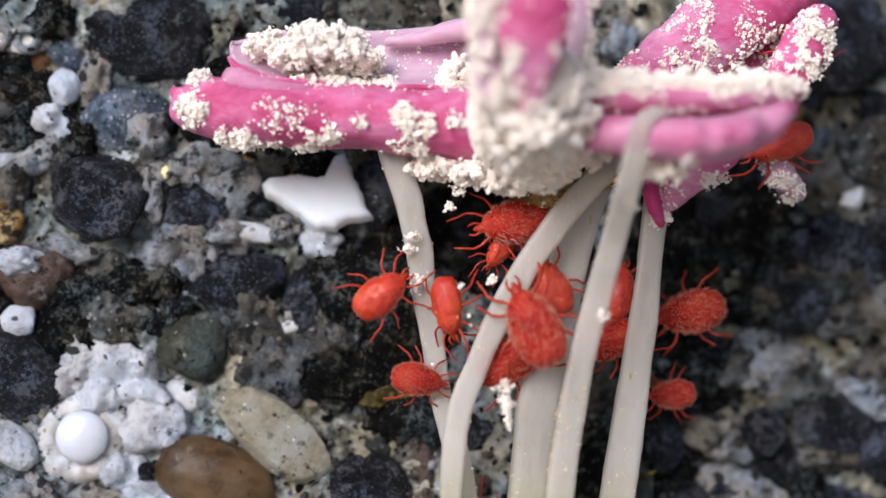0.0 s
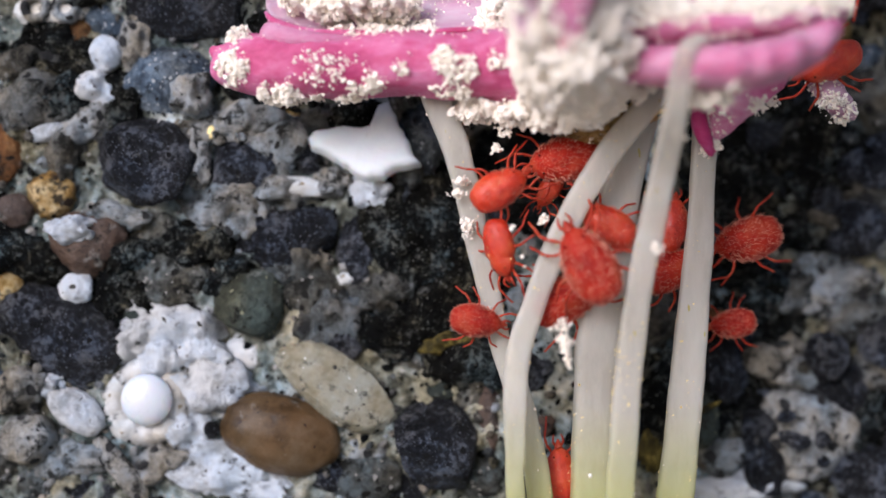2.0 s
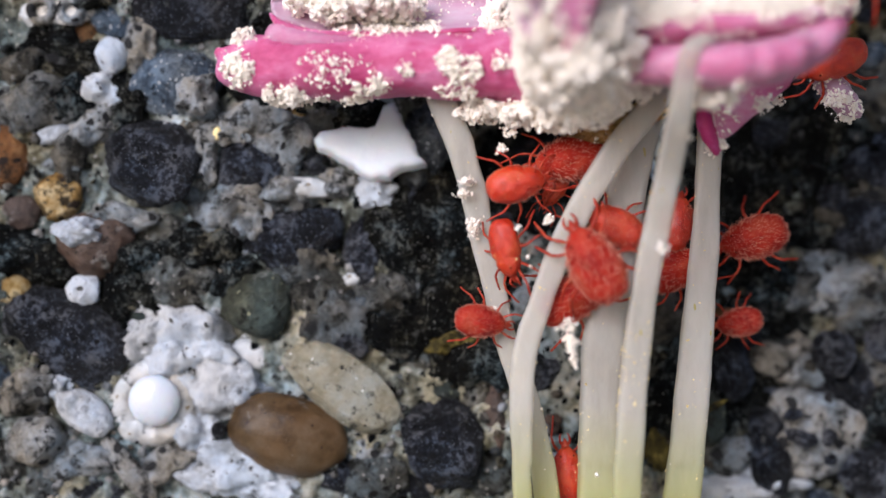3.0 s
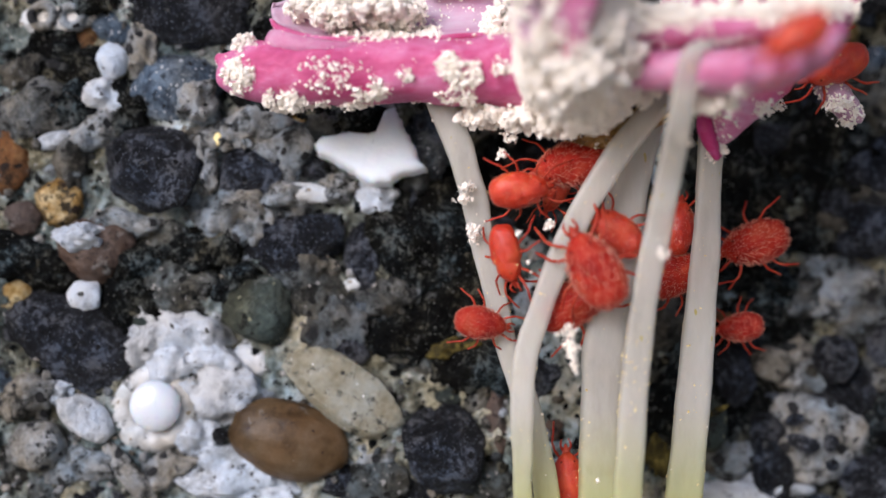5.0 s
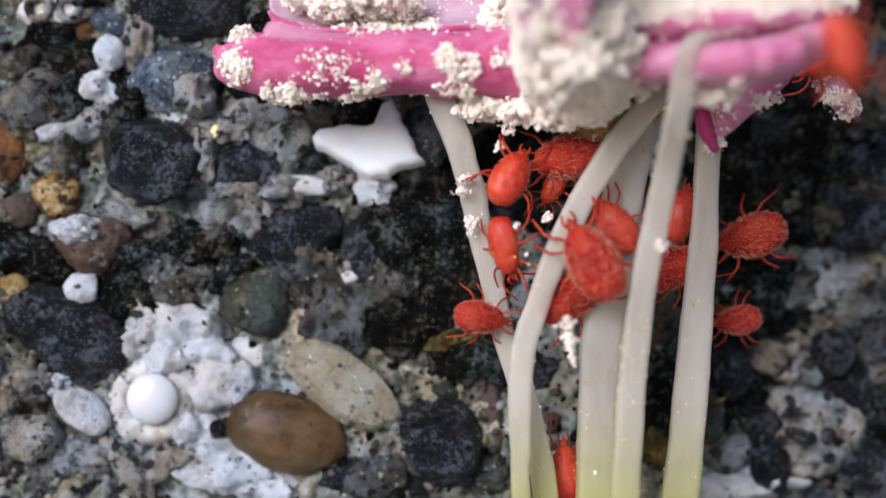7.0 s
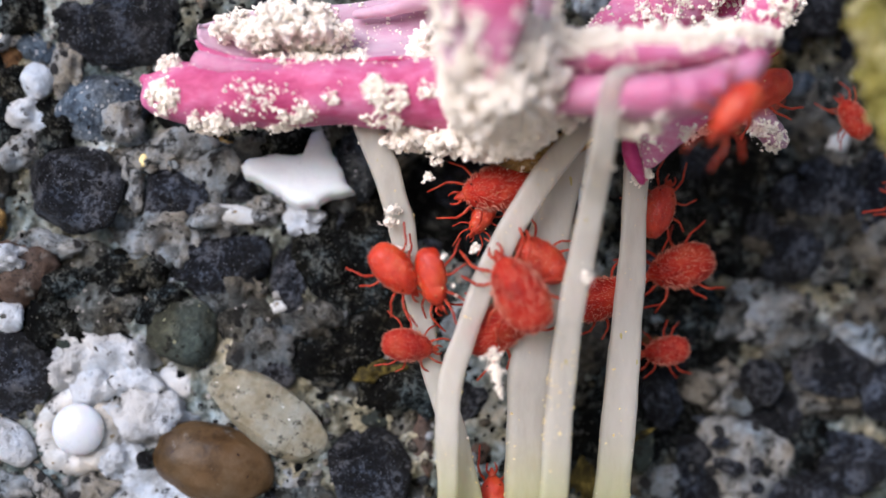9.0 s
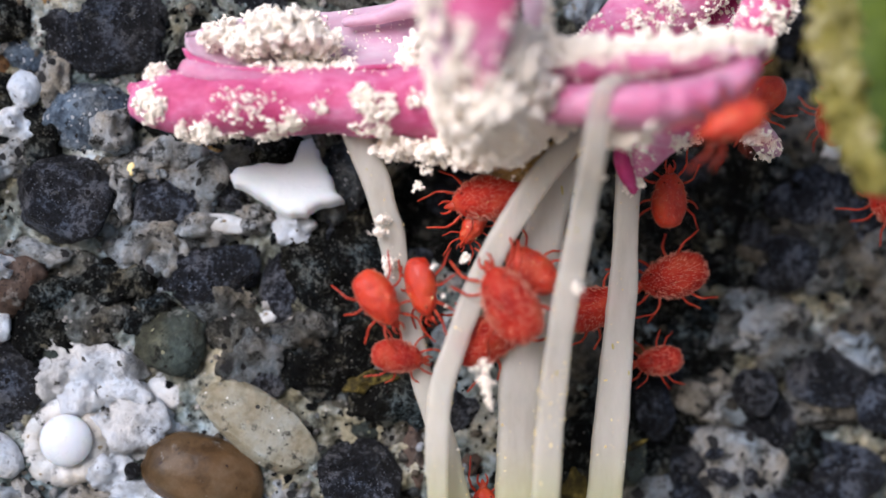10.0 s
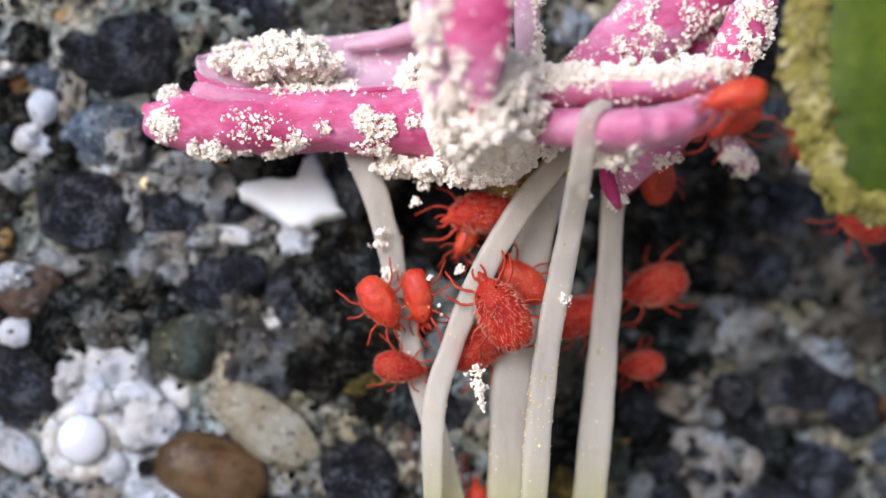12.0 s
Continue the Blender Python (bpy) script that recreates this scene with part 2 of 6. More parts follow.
# deeper pink: the curled tip's own magenta, and painted shade on a rear petal
PETAL_DEEP = shade("magenta_and_shaded_petal", [(0.25, (0.36, 0.02, 0.1)), (0.55, (0.55, 0.05, 0.2)), (0.8, (0.7, 0.2, 0.45))], 0.8, 6.0, 0.4, 0.35, 0.03, gain=0.85, vary=0.06,
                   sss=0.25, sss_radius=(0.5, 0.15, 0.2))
PETAL_PALE = shade("pale_petal", [(0.25, (0.62, 0.27, 0.42)), (0.5, (0.75, 0.47, 0.58)), (0.8, (0.82, 0.68, 0.74))], 0.8, 6.0, 0.45, 0.4, 0.03, mix=0.5, grain=(0.55, 1.0, 1.0), gain=0.85, vary=0.06,
                   sss=0.25, sss_radius=(0.5, 0.2, 0.25))
CAKE = shade("caked_grains", [(0.25, (0.94, 0.82, 0.68)), (0.5, (0.96, 0.89, 0.79)), (0.8, (0.97, 0.93, 0.86))], 2.5, 14.0, 0.7, 0.6, 0.05, vary=0.0)
GRAIN = shade("white_grain", [(0.2, (0.95, 0.84, 0.69)), (0.5, (0.97, 0.9, 0.79)), (0.8, (0.98, 0.95, 0.88))], 0.06, 0.3, 0.45, 0.0, 0.01, vary=0.03, island=True, gain=1.02)
LEAF = shade("green_leaf", [(0.3, (0.035, 0.07, 0.001)), (0.55, (0.07, 0.115, 0.002)), (0.8, (0.12, 0.17, 0.004))], 0.5, 4.0, 0.4, 0.4, 0.05, gain=0.8, vary=0.0, sss=0.15)
LEAF_RIM = shade("leaf_rim", [(0.3, (0.15, 0.135, 0.02)), (0.5, (0.35, 0.31, 0.07)), (0.75, (0.64, 0.57, 0.3))], 1.5, 8.0, 0.6, 0.8, 0.08, gain=0.8, vary=0.0, sss=0.15)
MITE_HAIRY = shade("crimson_velvet", [(0.3, (0.44, 0.008, 0.003)), (0.5, (0.74, 0.03, 0.008)), (0.75, (0.9, 0.12, 0.045))], 2.5, 14.0, 0.55, 0.8, 0.03, gain=0.56, vary=0.12,
                   sss=0.1, sss_radius=(0.15, 0.03, 0.02))
MITE_SMOOTH = shade("scarlet_skin", [(0.3, (0.6, 0.022, 0.004)), (0.5, (0.84, 0.055, 0.008)), (0.75, (0.92, 0.14, 0.03))], 2.6, 12.0, 0.34, 0.6, 0.06, spec=0.5, gain=0.7, vary=0.1, coat=0.25,
                    sss=0.3, sss_radius=(0.25, 0.05, 0.02))
MITE_LEG = shade("red_leg", [(0.25, (0.52, 0.03, 0.012)), (0.55, (0.74, 0.085, 0.035)), (0.85, (0.86, 0.26, 0.14))], 4.0, 16.0, 0.4, 0.5, 0.02, gain=0.56, vary=0.1,
                 sss=0.2, sss_radius=(0.15, 0.03, 0.02))
BRISTLE = shade("pale_bristle", [(0.2, (0.84, 0.2, 0.11)), (0.8, (0.93, 0.5, 0.37))], 0.3, 1.0, 0.35, 0.0, 0.01, gain=0.7, vary=0.1, island=True)
DUST = shade("yellow_dust", [(0.2, (0.75, 0.55, 0.2)), (0.8, (0.85, 0.75, 0.4))], 0.3, 1.0, 0.5, 0.0, 0.01, vary=0.15, island=True)
EYE = shade("dark_eye", [(0.2, (0.03, 0.004, 0.004)), (0.8, (0.06, 0.01, 0.01))], 0.3, 1.0, 0.15, 0.0, 0.01, vary=0.0)


def stalk_material():
    """Waxy white that turns yellow-green towards the foot, with fine lengthwise grain."""
    m = shade("waxy_stalk", [(0.3, (0.64, 0.61, 0.535)), (0.5, (0.755, 0.725, 0.64)), (0.75, (0.83, 0.805, 0.725))], 1.6, 9.0, 0.4, 0.25, 0.03, vary=0.05, coat=0.25, mix=0.5, grain=(1.0, 1.0, 0.3),
              sss=0.5, sss_radius=(0.2, 0.17, 0.14), spots=(5.0, 0.1, (0.72, 0.62, 0.22)))
    t = m.node_tree
    bsdf = t.nodes["Principled BSDF"]
    old = bsdf.inputs["Base Color"].links[0].from_socket
    geo = t.nodes.new("ShaderNodeNewGeometry")
    sep = t.nodes.new("ShaderNodeSeparateXYZ")
    link(t, geo.outputs["Position"], sep.inputs[0])
    mr = t.nodes.new("ShaderNodeMapRange")
    mr.inputs["From Min"].default_value, mr.inputs["From Max"].default_value = -2.1 * MM, -4.0 * MM
    link(t, sep.outputs["Z"], mr.inputs["Value"])
    out = mixed(t, mr.outputs[0], old, (0.6, 0.62, 0.17))
    link(t, out, bsdf.inputs["Base Color"])
    # watery flesh: part of the light passes straight on, part soaks through
    clear = t.nodes.new("ShaderNodeBsdfTransparent")
    clear.inputs[0].default_value = (0.97, 0.95, 0.92, 1)
    soak = t.nodes.new("ShaderNodeBsdfTranslucent")
    link(t, out, soak.inputs["Color"])
    inner, outer = t.nodes.new("ShaderNodeMixShader"), t.nodes.new("ShaderNodeMixShader")
    inner.inputs[0].default_value, outer.inputs[0].default_value = 0.25, 0.38
    link(t, bsdf.outputs[0], inner.inputs[1])
    link(t, soak.outputs[0], inner.inputs[2])
    link(t, inner.outputs[0], outer.inputs[1])
    link(t, clear.outputs[0], outer.inputs[2])
    link(t, outer.outputs[0], t.nodes["Material Output"].inputs["Surface"])
    return m


STALK = stalk_material()


# ---- mesh helpers (all in millimetres, turned to metres when linked) ----
def to_mesh(name, bm, material, smooth=True):
    me = bpy.data.meshes.new(name)
    bmesh.ops.recalc_face_normals(bm, faces=bm.faces)
    bm.to_mesh(me)
    bm.free()
    me.transform(Matrix.Scale(MM, 4))
    if smooth:
        me.polygons.foreach_set("use_smooth", [True] * len(me.polygons))
    me.materials.append(material)
    return me


def part(name, bm, material, parent, label="", smooth=True):
    ob = new(name, bm if isinstance(bm, bpy.types.Mesh) else to_mesh(name, bm, material, smooth))
    ob.parent = parent
    if label:
        tagged(ob, label)
    return ob


def empty(name, p=(0, 0, 0)):
    ob = new(name)
    ob.empty_display_size = 0.2 * MM
    ob.location = [c * MM for c in p]
    return ob


def spline(rows, n):
    """n points evenly along a Catmull-Rom curve through rows of any width."""
    r = np.array(rows, float)
    r = np.vstack([2 * r[0] - r[1], r, 2 * r[-1] - r[-2]])
    k = len(r) - 3
    out = []
    for u in np.linspace(0, k, n):
        i = min(int(u), k - 1)
        f = u - i
        a, b, c, d = r[i:i + 4]
        out.append(0.5 * (2 * b + (c - a) * f + (2 * a - 5 * b + 4 * c - d) * f * f + (3 * b - a - 3 * c + d) * f ** 3))
    return np.array(out)


def tube(rows, n=24, segs=16, wob=0.0, wob_scale=1.5, seed=0.0, round_ends=(True, True), flat=0.0):
    """A closed body along rows (x, y, z, half width across the wall's face, half depth). flat squares its section."""
    bm = bmesh.new()
    pts = spline(rows, n)
    rings = []
    for i, p in enumerate(pts):
        c = Vector(p[:3])
        tan = Vector(pts[min(i + 1, n - 1)][:3] - pts[max(i - 1, 0)][:3]).normalized()
        side = tan.cross(Vector((0, 1, 0))).normalized()
        deep = side.cross(tan).normalized()
        ring = []
        for k in range(segs):
            a = 2 * math.pi * k / segs
            ca, sa = math.cos(a), math.sin(a)
            q = c + side * (max(p[3], 0.004) * math.copysign(abs(ca) ** (1 - flat), ca)) + deep * (max(p[4], 0.004) * math.copysign(abs(sa) ** (1 - flat), sa))
            if wob:
                q += (q - c) * (wob / max((q - c).length, 0.05)) * (noise.noise(q * wob_scale + Vector((seed, seed, seed))) + 0.4 * noise.noise(q * wob_scale * 3.1 + Vector((seed, seed, seed))) + 0.3 * noise.noise(q * 9.0 + Vector((seed, seed, seed))))
            ring.append(bm.verts.new(q))
        rings.append(ring)
    for a, b in zip(rings, rings[1:]):
        for k in range(segs):
            bm.faces.new((a[k], a[(k + 1) % segs], b[(k + 1) % segs], b[k]))
    for ring, p, tip in ((rings[0], pts[0], round_ends[0]), (rings[-1], pts[-1], round_ends[1])):
        c = sum((v.co for v in ring), Vector()) / segs
        other = pts[1] if ring is rings[0] else pts[-2]
        out = Vector(p[:3] - other[:3]).normalized()
        if tip:
            small = [bm.verts.new(c + (v.co - c) * 0.6 + out * min(p[3], p[4]) * 0.6) for v in ring]
            for k in range(segs):
                bm.faces.new((ring[k], ring[(k + 1) % segs], small[(k + 1) % segs], small[k]))
            top = bm.verts.new(c + out * min(p[3], p[4]) * 0.8)
            for k in range(segs):
                bm.faces.new((small[k], small[(k + 1) % segs], top))
        else:
            bm.faces.new(ring)
    return bm


def sheet(profiles, nu=50, nv=18, thick=0.05, wob=0.03, seed=0.0):
    """A thin curved blade: profiles, each a row of points across it, follow one another along it."""
    across = [spline(p, nv) for p in profiles]
    grid = np.stack([spline([a[k] for a in across], nu) for k in range(nv)], 1)
    bm = bmesh.new()
    du, dv = np.gradient(grid, axis=0), np.gradient(grid, axis=1)
    n = np.cross(du, dv)
    n /= np.maximum(np.linalg.norm(n, axis=2), 1e-9)[..., None]
    layers = []
    for side in (1, -1):
        rows = []
        for i in range(nu):
            rows.append([])
            for k in range(nv):
                q = Vector(grid[i, k])
                w = wob * (noise.noise(q * 1.3 + Vector((seed,) * 3)) + 0.6 * noise.noise(Vector((q.x * 1.5, q.y * 5, q.z * 5)) + Vector((seed,) * 3)))
                edge = min(k, nv - 1 - k, i, nu - 1 - i)
                rows[-1].append(bm.verts.new(q + Vector(n[i, k]) * (w + side * thick * (0.5 if edge else 0.15))))
        layers.append(rows)
    a, b = layers
    for i in range(nu - 1):
        for k in range(nv - 1):
            bm.faces.new((a[i][k], a[i + 1][k], a[i + 1][k + 1], a[i][k + 1]))
            bm.faces.new((b[i][k], b[i][k + 1], b[i + 1][k + 1], b[i + 1][k]))
    ring_a = [a[i][0] for i in range(nu)] + [a[nu - 1][k] for k in range(1, nv)] + [a[i][nv - 1] for i in range(nu - 2, -1, -1)] + [a[0][k] for k in range(nv - 2, 0, -1)]
    ring_b = [b[i][0] for i in range(nu)] + [b[nu - 1][k] for k in range(1, nv)] + [b[i][nv - 1] for i in range(nu - 2, -1, -1)] + [b[0][k] for k in range(nv - 2, 0, -1)]
    m = len(ring_a)
    for i in range(m):
        bm.faces.new((ring_a[i], ring_b[i], ring_b[(i + 1) % m], ring_a[(i + 1) % m]))
    return bm


def lump(rx, ry, rz, seed, rough=0.15, facets=0.0, sub=3, fine=0.03):
    """A weathered stone: an uneven, chipped ball, with some flat faces where facets is set."""
    bm = bmesh.new()
    bmesh.ops.create_icosphere(bm, subdivisions=sub, radius=1.0)
    rnd = random.Random(seed)
    planes = [(Vector((rnd.gauss(0, 1), rnd.gauss(0, 1), rnd.gauss(0, 1))).normalized(), rnd.uniform(0.6, 0.92)) for _ in range(14)] if facets else []
    off = Vector((rnd.uniform(0, 50), rnd.uniform(0, 50), rnd.uniform(0, 50)))
    size = max(rx, rz)
    for v in bm.verts:
        d = v.co.normalized()
        r = 1 + rough * (1.1 * noise.noise(d * 1.2 + off) + 0.6 * noise.noise(d * 2.7 + off))
        q = d * r
        for n, h in planes:
            over = q.dot(n) - h
            if over > 0:
                q -= n * over * facets
        q = q * (1 + fine * (noise.noise(d * 5 + off) + 0.7 * noise.noise(d * 11 + off) + 0.5 * noise.noise(d * 22 + off)))
        v.co = (q.x * rx, q.y * ry, q.z * rz)
    return bm


def slab(outline, thick, seed, lumps=0.06, jag=0.05):
    """A chip with the given outline [(x, z), ...] about its own middle, its face uneven, its edge broken."""
    bm = bmesh.new()
    pts = []
    n = len(outline)
    for i in range(n):
        (ax, az), (bx, bz) = outline[i], outline[(i + 1) % n]
        k = max(2, int(math.hypot(bx - ax, bz - az) / 0.05))
        pts += [(ax + (bx - ax) * j / k, az + (bz - az) * j / k) for j in range(k)]
    off = Vector((seed * 3.1, seed * 1.7, seed))
    size = max(math.hypot(x, z) for x, z in pts)
    rings = []
    for f, y in ((1.0, thick), (1.0, -0.2 * thick), (0.95, -0.75 * thick), (0.82, -0.98 * thick), (0.62, -1.02 * thick), (0.4, -1.05 * thick), (0.2, -1.05 * thick)):
        ring = []
        for x, z in pts:
            q = Vector((x, 0, z))
            g = f * (1 + jag * (noise.noise(q * 4 / size + off) + 0.8 * noise.noise(q * 11 / size + off)))
            w = Vector((x * g, 0, z * g))
            bump = lumps * (noise.noise(w * 2.2 + off) + 0.7 * noise.noise(w * 5.5 + off) + 0.4 * noise.noise(w * 13 + off)) if y < 0 else 0
            ring.append(bm.verts.new((w.x, y + bump, w.z)))
        rings.append(ring)
    m = len(pts)
    for a, b in zip(rings, rings[1:]):
        for k in range(m):
            bm.faces.new((a[k], a[(k + 1) % m], b[(k + 1) % m], b[k]))
    bm.faces.new(rings[-1])
    return bm


def raw_mesh(name, verts, faces, material, smooth=False):
    me = bpy.data.meshes.new(name)
    me.from_pydata((np.asarray(verts) * MM).tolist(), [], faces)
    me.materials.append(material)
    if smooth:
        me.polygons.foreach_set("use_smooth", [True] * len(me.polygons))
    return me


CUBE = np.array([(x, y, z) for x in (-1, 1) for y in (-1, 1) for z in (-1, 1)], float)
CUBE_FACES = [(0, 1, 3, 2), (4, 6, 7, 5), (0, 4, 5, 1), (2, 3, 7, 6), (0, 2, 6, 4), (1, 5, 7, 3)]


def grains_mesh(name, points, sizes, material, rng, jitter=0.35, stretch=0.4):
    """Many small angular crumbs, each a crooked block of its own, in one mesh."""
    n = len(points)
    q, _ = np.linalg.qr(rng.normal(size=(n, 3, 3)))
    size = np.asarray(sizes)[:, None, None]
    block = (CUBE[None] * (0.62 * size) + rng.uniform(-jitter, jitter, (n, 8, 3)) * size) * (1 + stretch * rng.uniform(-1, 1, (n, 1, 3)))
    verts = (block @ q + np.asarray(points)[:, None, :]).reshape(-1, 3)
    faces = (np.array(CUBE_FACES)[None] + 8 * np.arange(n)[:, None, None]).reshape(-1, 4)
    return raw_mesh(name, verts, faces.tolist(), material)


def ball(sub):
    bm = bmesh.new()
    bmesh.ops.create_icosphere(bm, subdivisions=sub, radius=1.0)
    v = np.array([p.co[:] for p in bm.verts])
    f = np.array([[p.index for p in q.verts] for q in bm.faces])
    bm.free()
    return v, f


BALLS = {1: ball(1), 2: ball(2)}


def crumbs_mesh(name, points, sizes, material, rng, sub=2, squash=0.75, cuts=7, smooth=True):
    """Many broken little stones in one mesh: balls cut by random planes and roughened."""
    v0, f0 = BALLS[sub]
    verts, faces = [], []
    for i, (p, s) in enumerate(zip(points, sizes)):
        v = v0 * (1 + 0.10 * rng.normal(size=(len(v0), 1)) * (sub > 1) + 0.05)
        n = rng.normal(size=(cuts, 3))
        n /= np.linalg.norm(n, axis=1)[:, None]
        for k in range(cuts):
            over = np.maximum(v @ n[k] - rng.uniform(0.45, 0.85), 0)
            v = v - over[:, None] * n[k]
        a = rng.uniform(0, math.pi)
        stretch = np.array((1.0, squash, rng.uniform(0.55, 1.0)))
        v = v * stretch * s
        c, d = math.cos(a), math.sin(a)
        v = np.stack((v[:, 0] * c - v[:, 2] * d, v[:, 1], v[:, 0] * d + v[:, 2] * c), 1)
        verts.append(v + p)
        faces.append(f0 + len(v0) * i)
    return raw_mesh(name, np.vstack(verts), np.vstack(faces).tolist(), material, smooth)


def surface_points(obs, count, rng):
    """Random points and normals on the meshes of obs, in millimetres."""
    tris, norms = [], []
    for ob in obs:
        me = ob.data
        me.calc_loop_triangles()
        co = np.empty(len(me.vertices) * 3)
        me.vertices.foreach_get("co", co)
        co = co.reshape(-1, 3) / MM
        idx = np.empty(len(me.loop_triangles) * 3, int)
        me.loop_triangles.foreach_get("vertices", idx)
        tris.append(co[idx.reshape(-1, 3)])
    tris = np.vstack(tris)
    cr = np.cross(tris[:, 1] - tris[:, 0], tris[:, 2] - tris[:, 0])
    area = np.linalg.norm(cr, axis=1)
    pick = rng.choice(len(tris), count, p=area / area.sum())
    a, b = rng.random((2, count, 1))
    over = a + b > 1
    a, b = np.where(over, 1 - a, a), np.where(over, 1 - b, b)
    t = tris[pick]
    return t[:, 0] + a * (t[:, 1] - t[:, 0]) + b * (t[:, 2] - t[:, 0]), cr[pick] / np.maximum(area[pick][:, None], 1e-12)


# ---- the wall ----
def wall_y(x, z):
    """How deep the mortar lies: even, falling back beyond the flower, hollow behind it."""
    back_off = 0.9 / (1 + math.exp(max(-40.0, min(40.0, -(x - 3.6) * 1.6))))
    # deepened so that this stretch falls into shade
    hollow = 2.0 * math.exp(-((x - 1.5) / 1.3) ** 2 - ((z - 1.2) / 0.8) ** 2)
    return 0.09 + back_off + hollow


def face_y(x, z):
    """The mortar's uneven face."""
    q = Vector((x, 0, z))
    return (wall_y(x, z) + 0.22 * noise.noise(q * 0.9) + 0.15 * noise.noise(q * 2.3) + 0.1 * noise.noise(q * 5.5)
            + 0.06 * noise.noise(q * 11) + 0.03 * noise.noise(q * 21))


def build_wall():
    xs = np.concatenate([[-800, -300, -100, -40, -20, -14, -10.5], np.linspace(-8.5, 9.5, 400), [11.5, 15, 21, 40, 100, 300, 800]])
    zs = np.concatenate([[-9.2], np.linspace(-5.5, 5.5, 250), [6.5, 8, 11, 16, 30, 70, 200, 500]])
    verts, faces = [], []
    for z in zs:
        for x in xs:
            verts.append((x, face_y(x, z), z))
    w = len(xs)
    front = len(verts)
    for j in range(len(zs) - 1):
        for i in range(w - 1):
            faces.append((j * w + i, j * w + i + 1, (j + 1) * w + i + 1, (j + 1) * w + i))
    # the body of the wall behind the weathered face
    verts += [(-800, 150, -9.2), (800, 150, -9.2), (800, 150, 500), (-800, 150, 500)]
    a, b, c, d = front, front + 1, front + 2, front + 3
    n = len(zs)
    faces += [(a, d, c, b), [a, b] + [i for i in range(w - 1, -1, -1)], [d] + [(n - 1) * w + i for i in range(w)] + [c],
              [a] + [j * w for j in range(n)] + [d], [b, c] + [j * w + w - 1 for j in range(n - 1, -1, -1)]]
    me = raw_mesh("wall", verts, [tuple(f) for f in faces], CEMENT, True)
    return tagged(new("wall", me), "weathered grey concrete with exposed pebbles and dark crust", "wall", kind="structure")


wall = build_wall()
# added ground, out of view: carries the stalks and reflects light upwards
ground_bm = bmesh.new()
bmesh.ops.create_grid(ground_bm, x_segments=40, y_segments=40, size=4000)
for v in ground_bm.verts:
    v.co.z = -9.0
ground = tagged(new("ground", to_mesh("ground", ground_bm, GROUND)), "unseen pale ground sheet at the wall's foot, bounces light up", "paving", kind="structure")

TAKEN = []
STONE_COUNT = [0]
SUNK = 0.11


def chip(material, p, outline, thick=0.25, lumps=0.06, jag=0.05, label=""):
    """A flat chip or patch set in the wall."""
    STONE_COUNT[0] += 1
    ob = part("stone", slab(outline, thick, STONE_COUNT[0], lumps, jag), material, wall, label)
    ob.location = [v * MM for v in p]
    xs, zs = [q[0] for q in outline], [q[1] for q in outline]
    TAKEN.append((p[0] + (max(xs) + min(xs)) / 2, p[2] + (max(zs) + min(zs)) / 2, (max(xs) - min(xs)) / 2.1, (max(zs) - min(zs)) / 2.1, 0))
    return ob


def patch(material, p, rx, rz, turn=0.0, size=0.1, thick=0.3, keep=False, name="lime_patch", lift=0.17):
    """A ragged patch of lime, mortar, crust or painted shade that lies in the mortar's hollows, with broken crumbs
    round it.
    """
    STONE_COUNT[0] += 1
    rng = np.random.default_rng(STONE_COUNT[0])
    bm = lump(rx * 1.25, thick, rz * 1.25, STONE_COUNT[0] * 5 + 1, 0.4, 0.0, 4, 0.09)
    turned = Matrix.Rotation(radians(-turn), 3, "Y")
    for v in bm.verts:
        v.co = turned @ v.co
        v.co.y += 0.5 * (face_y(p[0] + v.co.x, p[2] + v.co.z) - p[1]) + 0.12 * noise.noise(v.co * 3.3) + 0.07 * noise.noise(v.co * 8.0)
    base = part(name, bm, material, wall)
    base.location = (p[0] * MM, (p[1] + thick * 0.75 - lift) * MM, p[2] * MM)
    tagged(base, kind="stuff")
    n = int(1.6 * rx * rz / size ** 2)
    c, s = math.cos(radians(turn)), math.sin(radians(turn))
    pts, sizes = [], []
    for _ in range(n):
        a, r = rng.uniform(0, 2 * math.pi), math.sqrt(rng.random()) * 1.2
        x, z = rx * r * math.cos(a), rz * r * math.sin(a)
        k = size * (0.25 + 0.9 * rng.random() ** 2.5)
        pts.append((x * c - z * s, face_y(p[0] + x * c - z * s, p[2] + x * s + z * c) - p[1] - 0.05, x * s + z * c))
        sizes.append(k)
    ob = new("crumbs", crumbs_mesh("crumbs", np.array(pts), sizes, material, rng, 2, 0.6))
    ob.parent, ob.location = wall, [v * MM for v in p]
    tagged(ob, kind="stuff")
    if not keep:
        TAKEN.append((p[0], p[2], rx, rz, turn))
    return base


def stone(material, p, rx, rz, turn=0.0, ry=0.0, rough=0.16, facets=0.0, sub=3, fine=0.06, name="stone", label=""):
    """One stone set in the wall: p its middle, rx and rz its half sizes, turned counter-clockwise."""
    STONE_COUNT[0] += 1
    bm = lump(rx * 1.19, 0.85 * (ry or 0.6 * min(rx, rz) + 0.1), rz * 1.19, STONE_COUNT[0] * 7 + 3, rough, facets, sub + (max(rx, rz) > 0.2), fine)
    ob = part(name, bm, material, wall, label)
    ob.matrix_basis = pose(p[0] * MM, (p[1] + SUNK - (0.18 if p[0] > 3.6 else 0)) * MM, p[2] * MM, 0, -turn, 0)
    TAKEN.append((p[0], p[2], rx, rz, turn))
    return ob


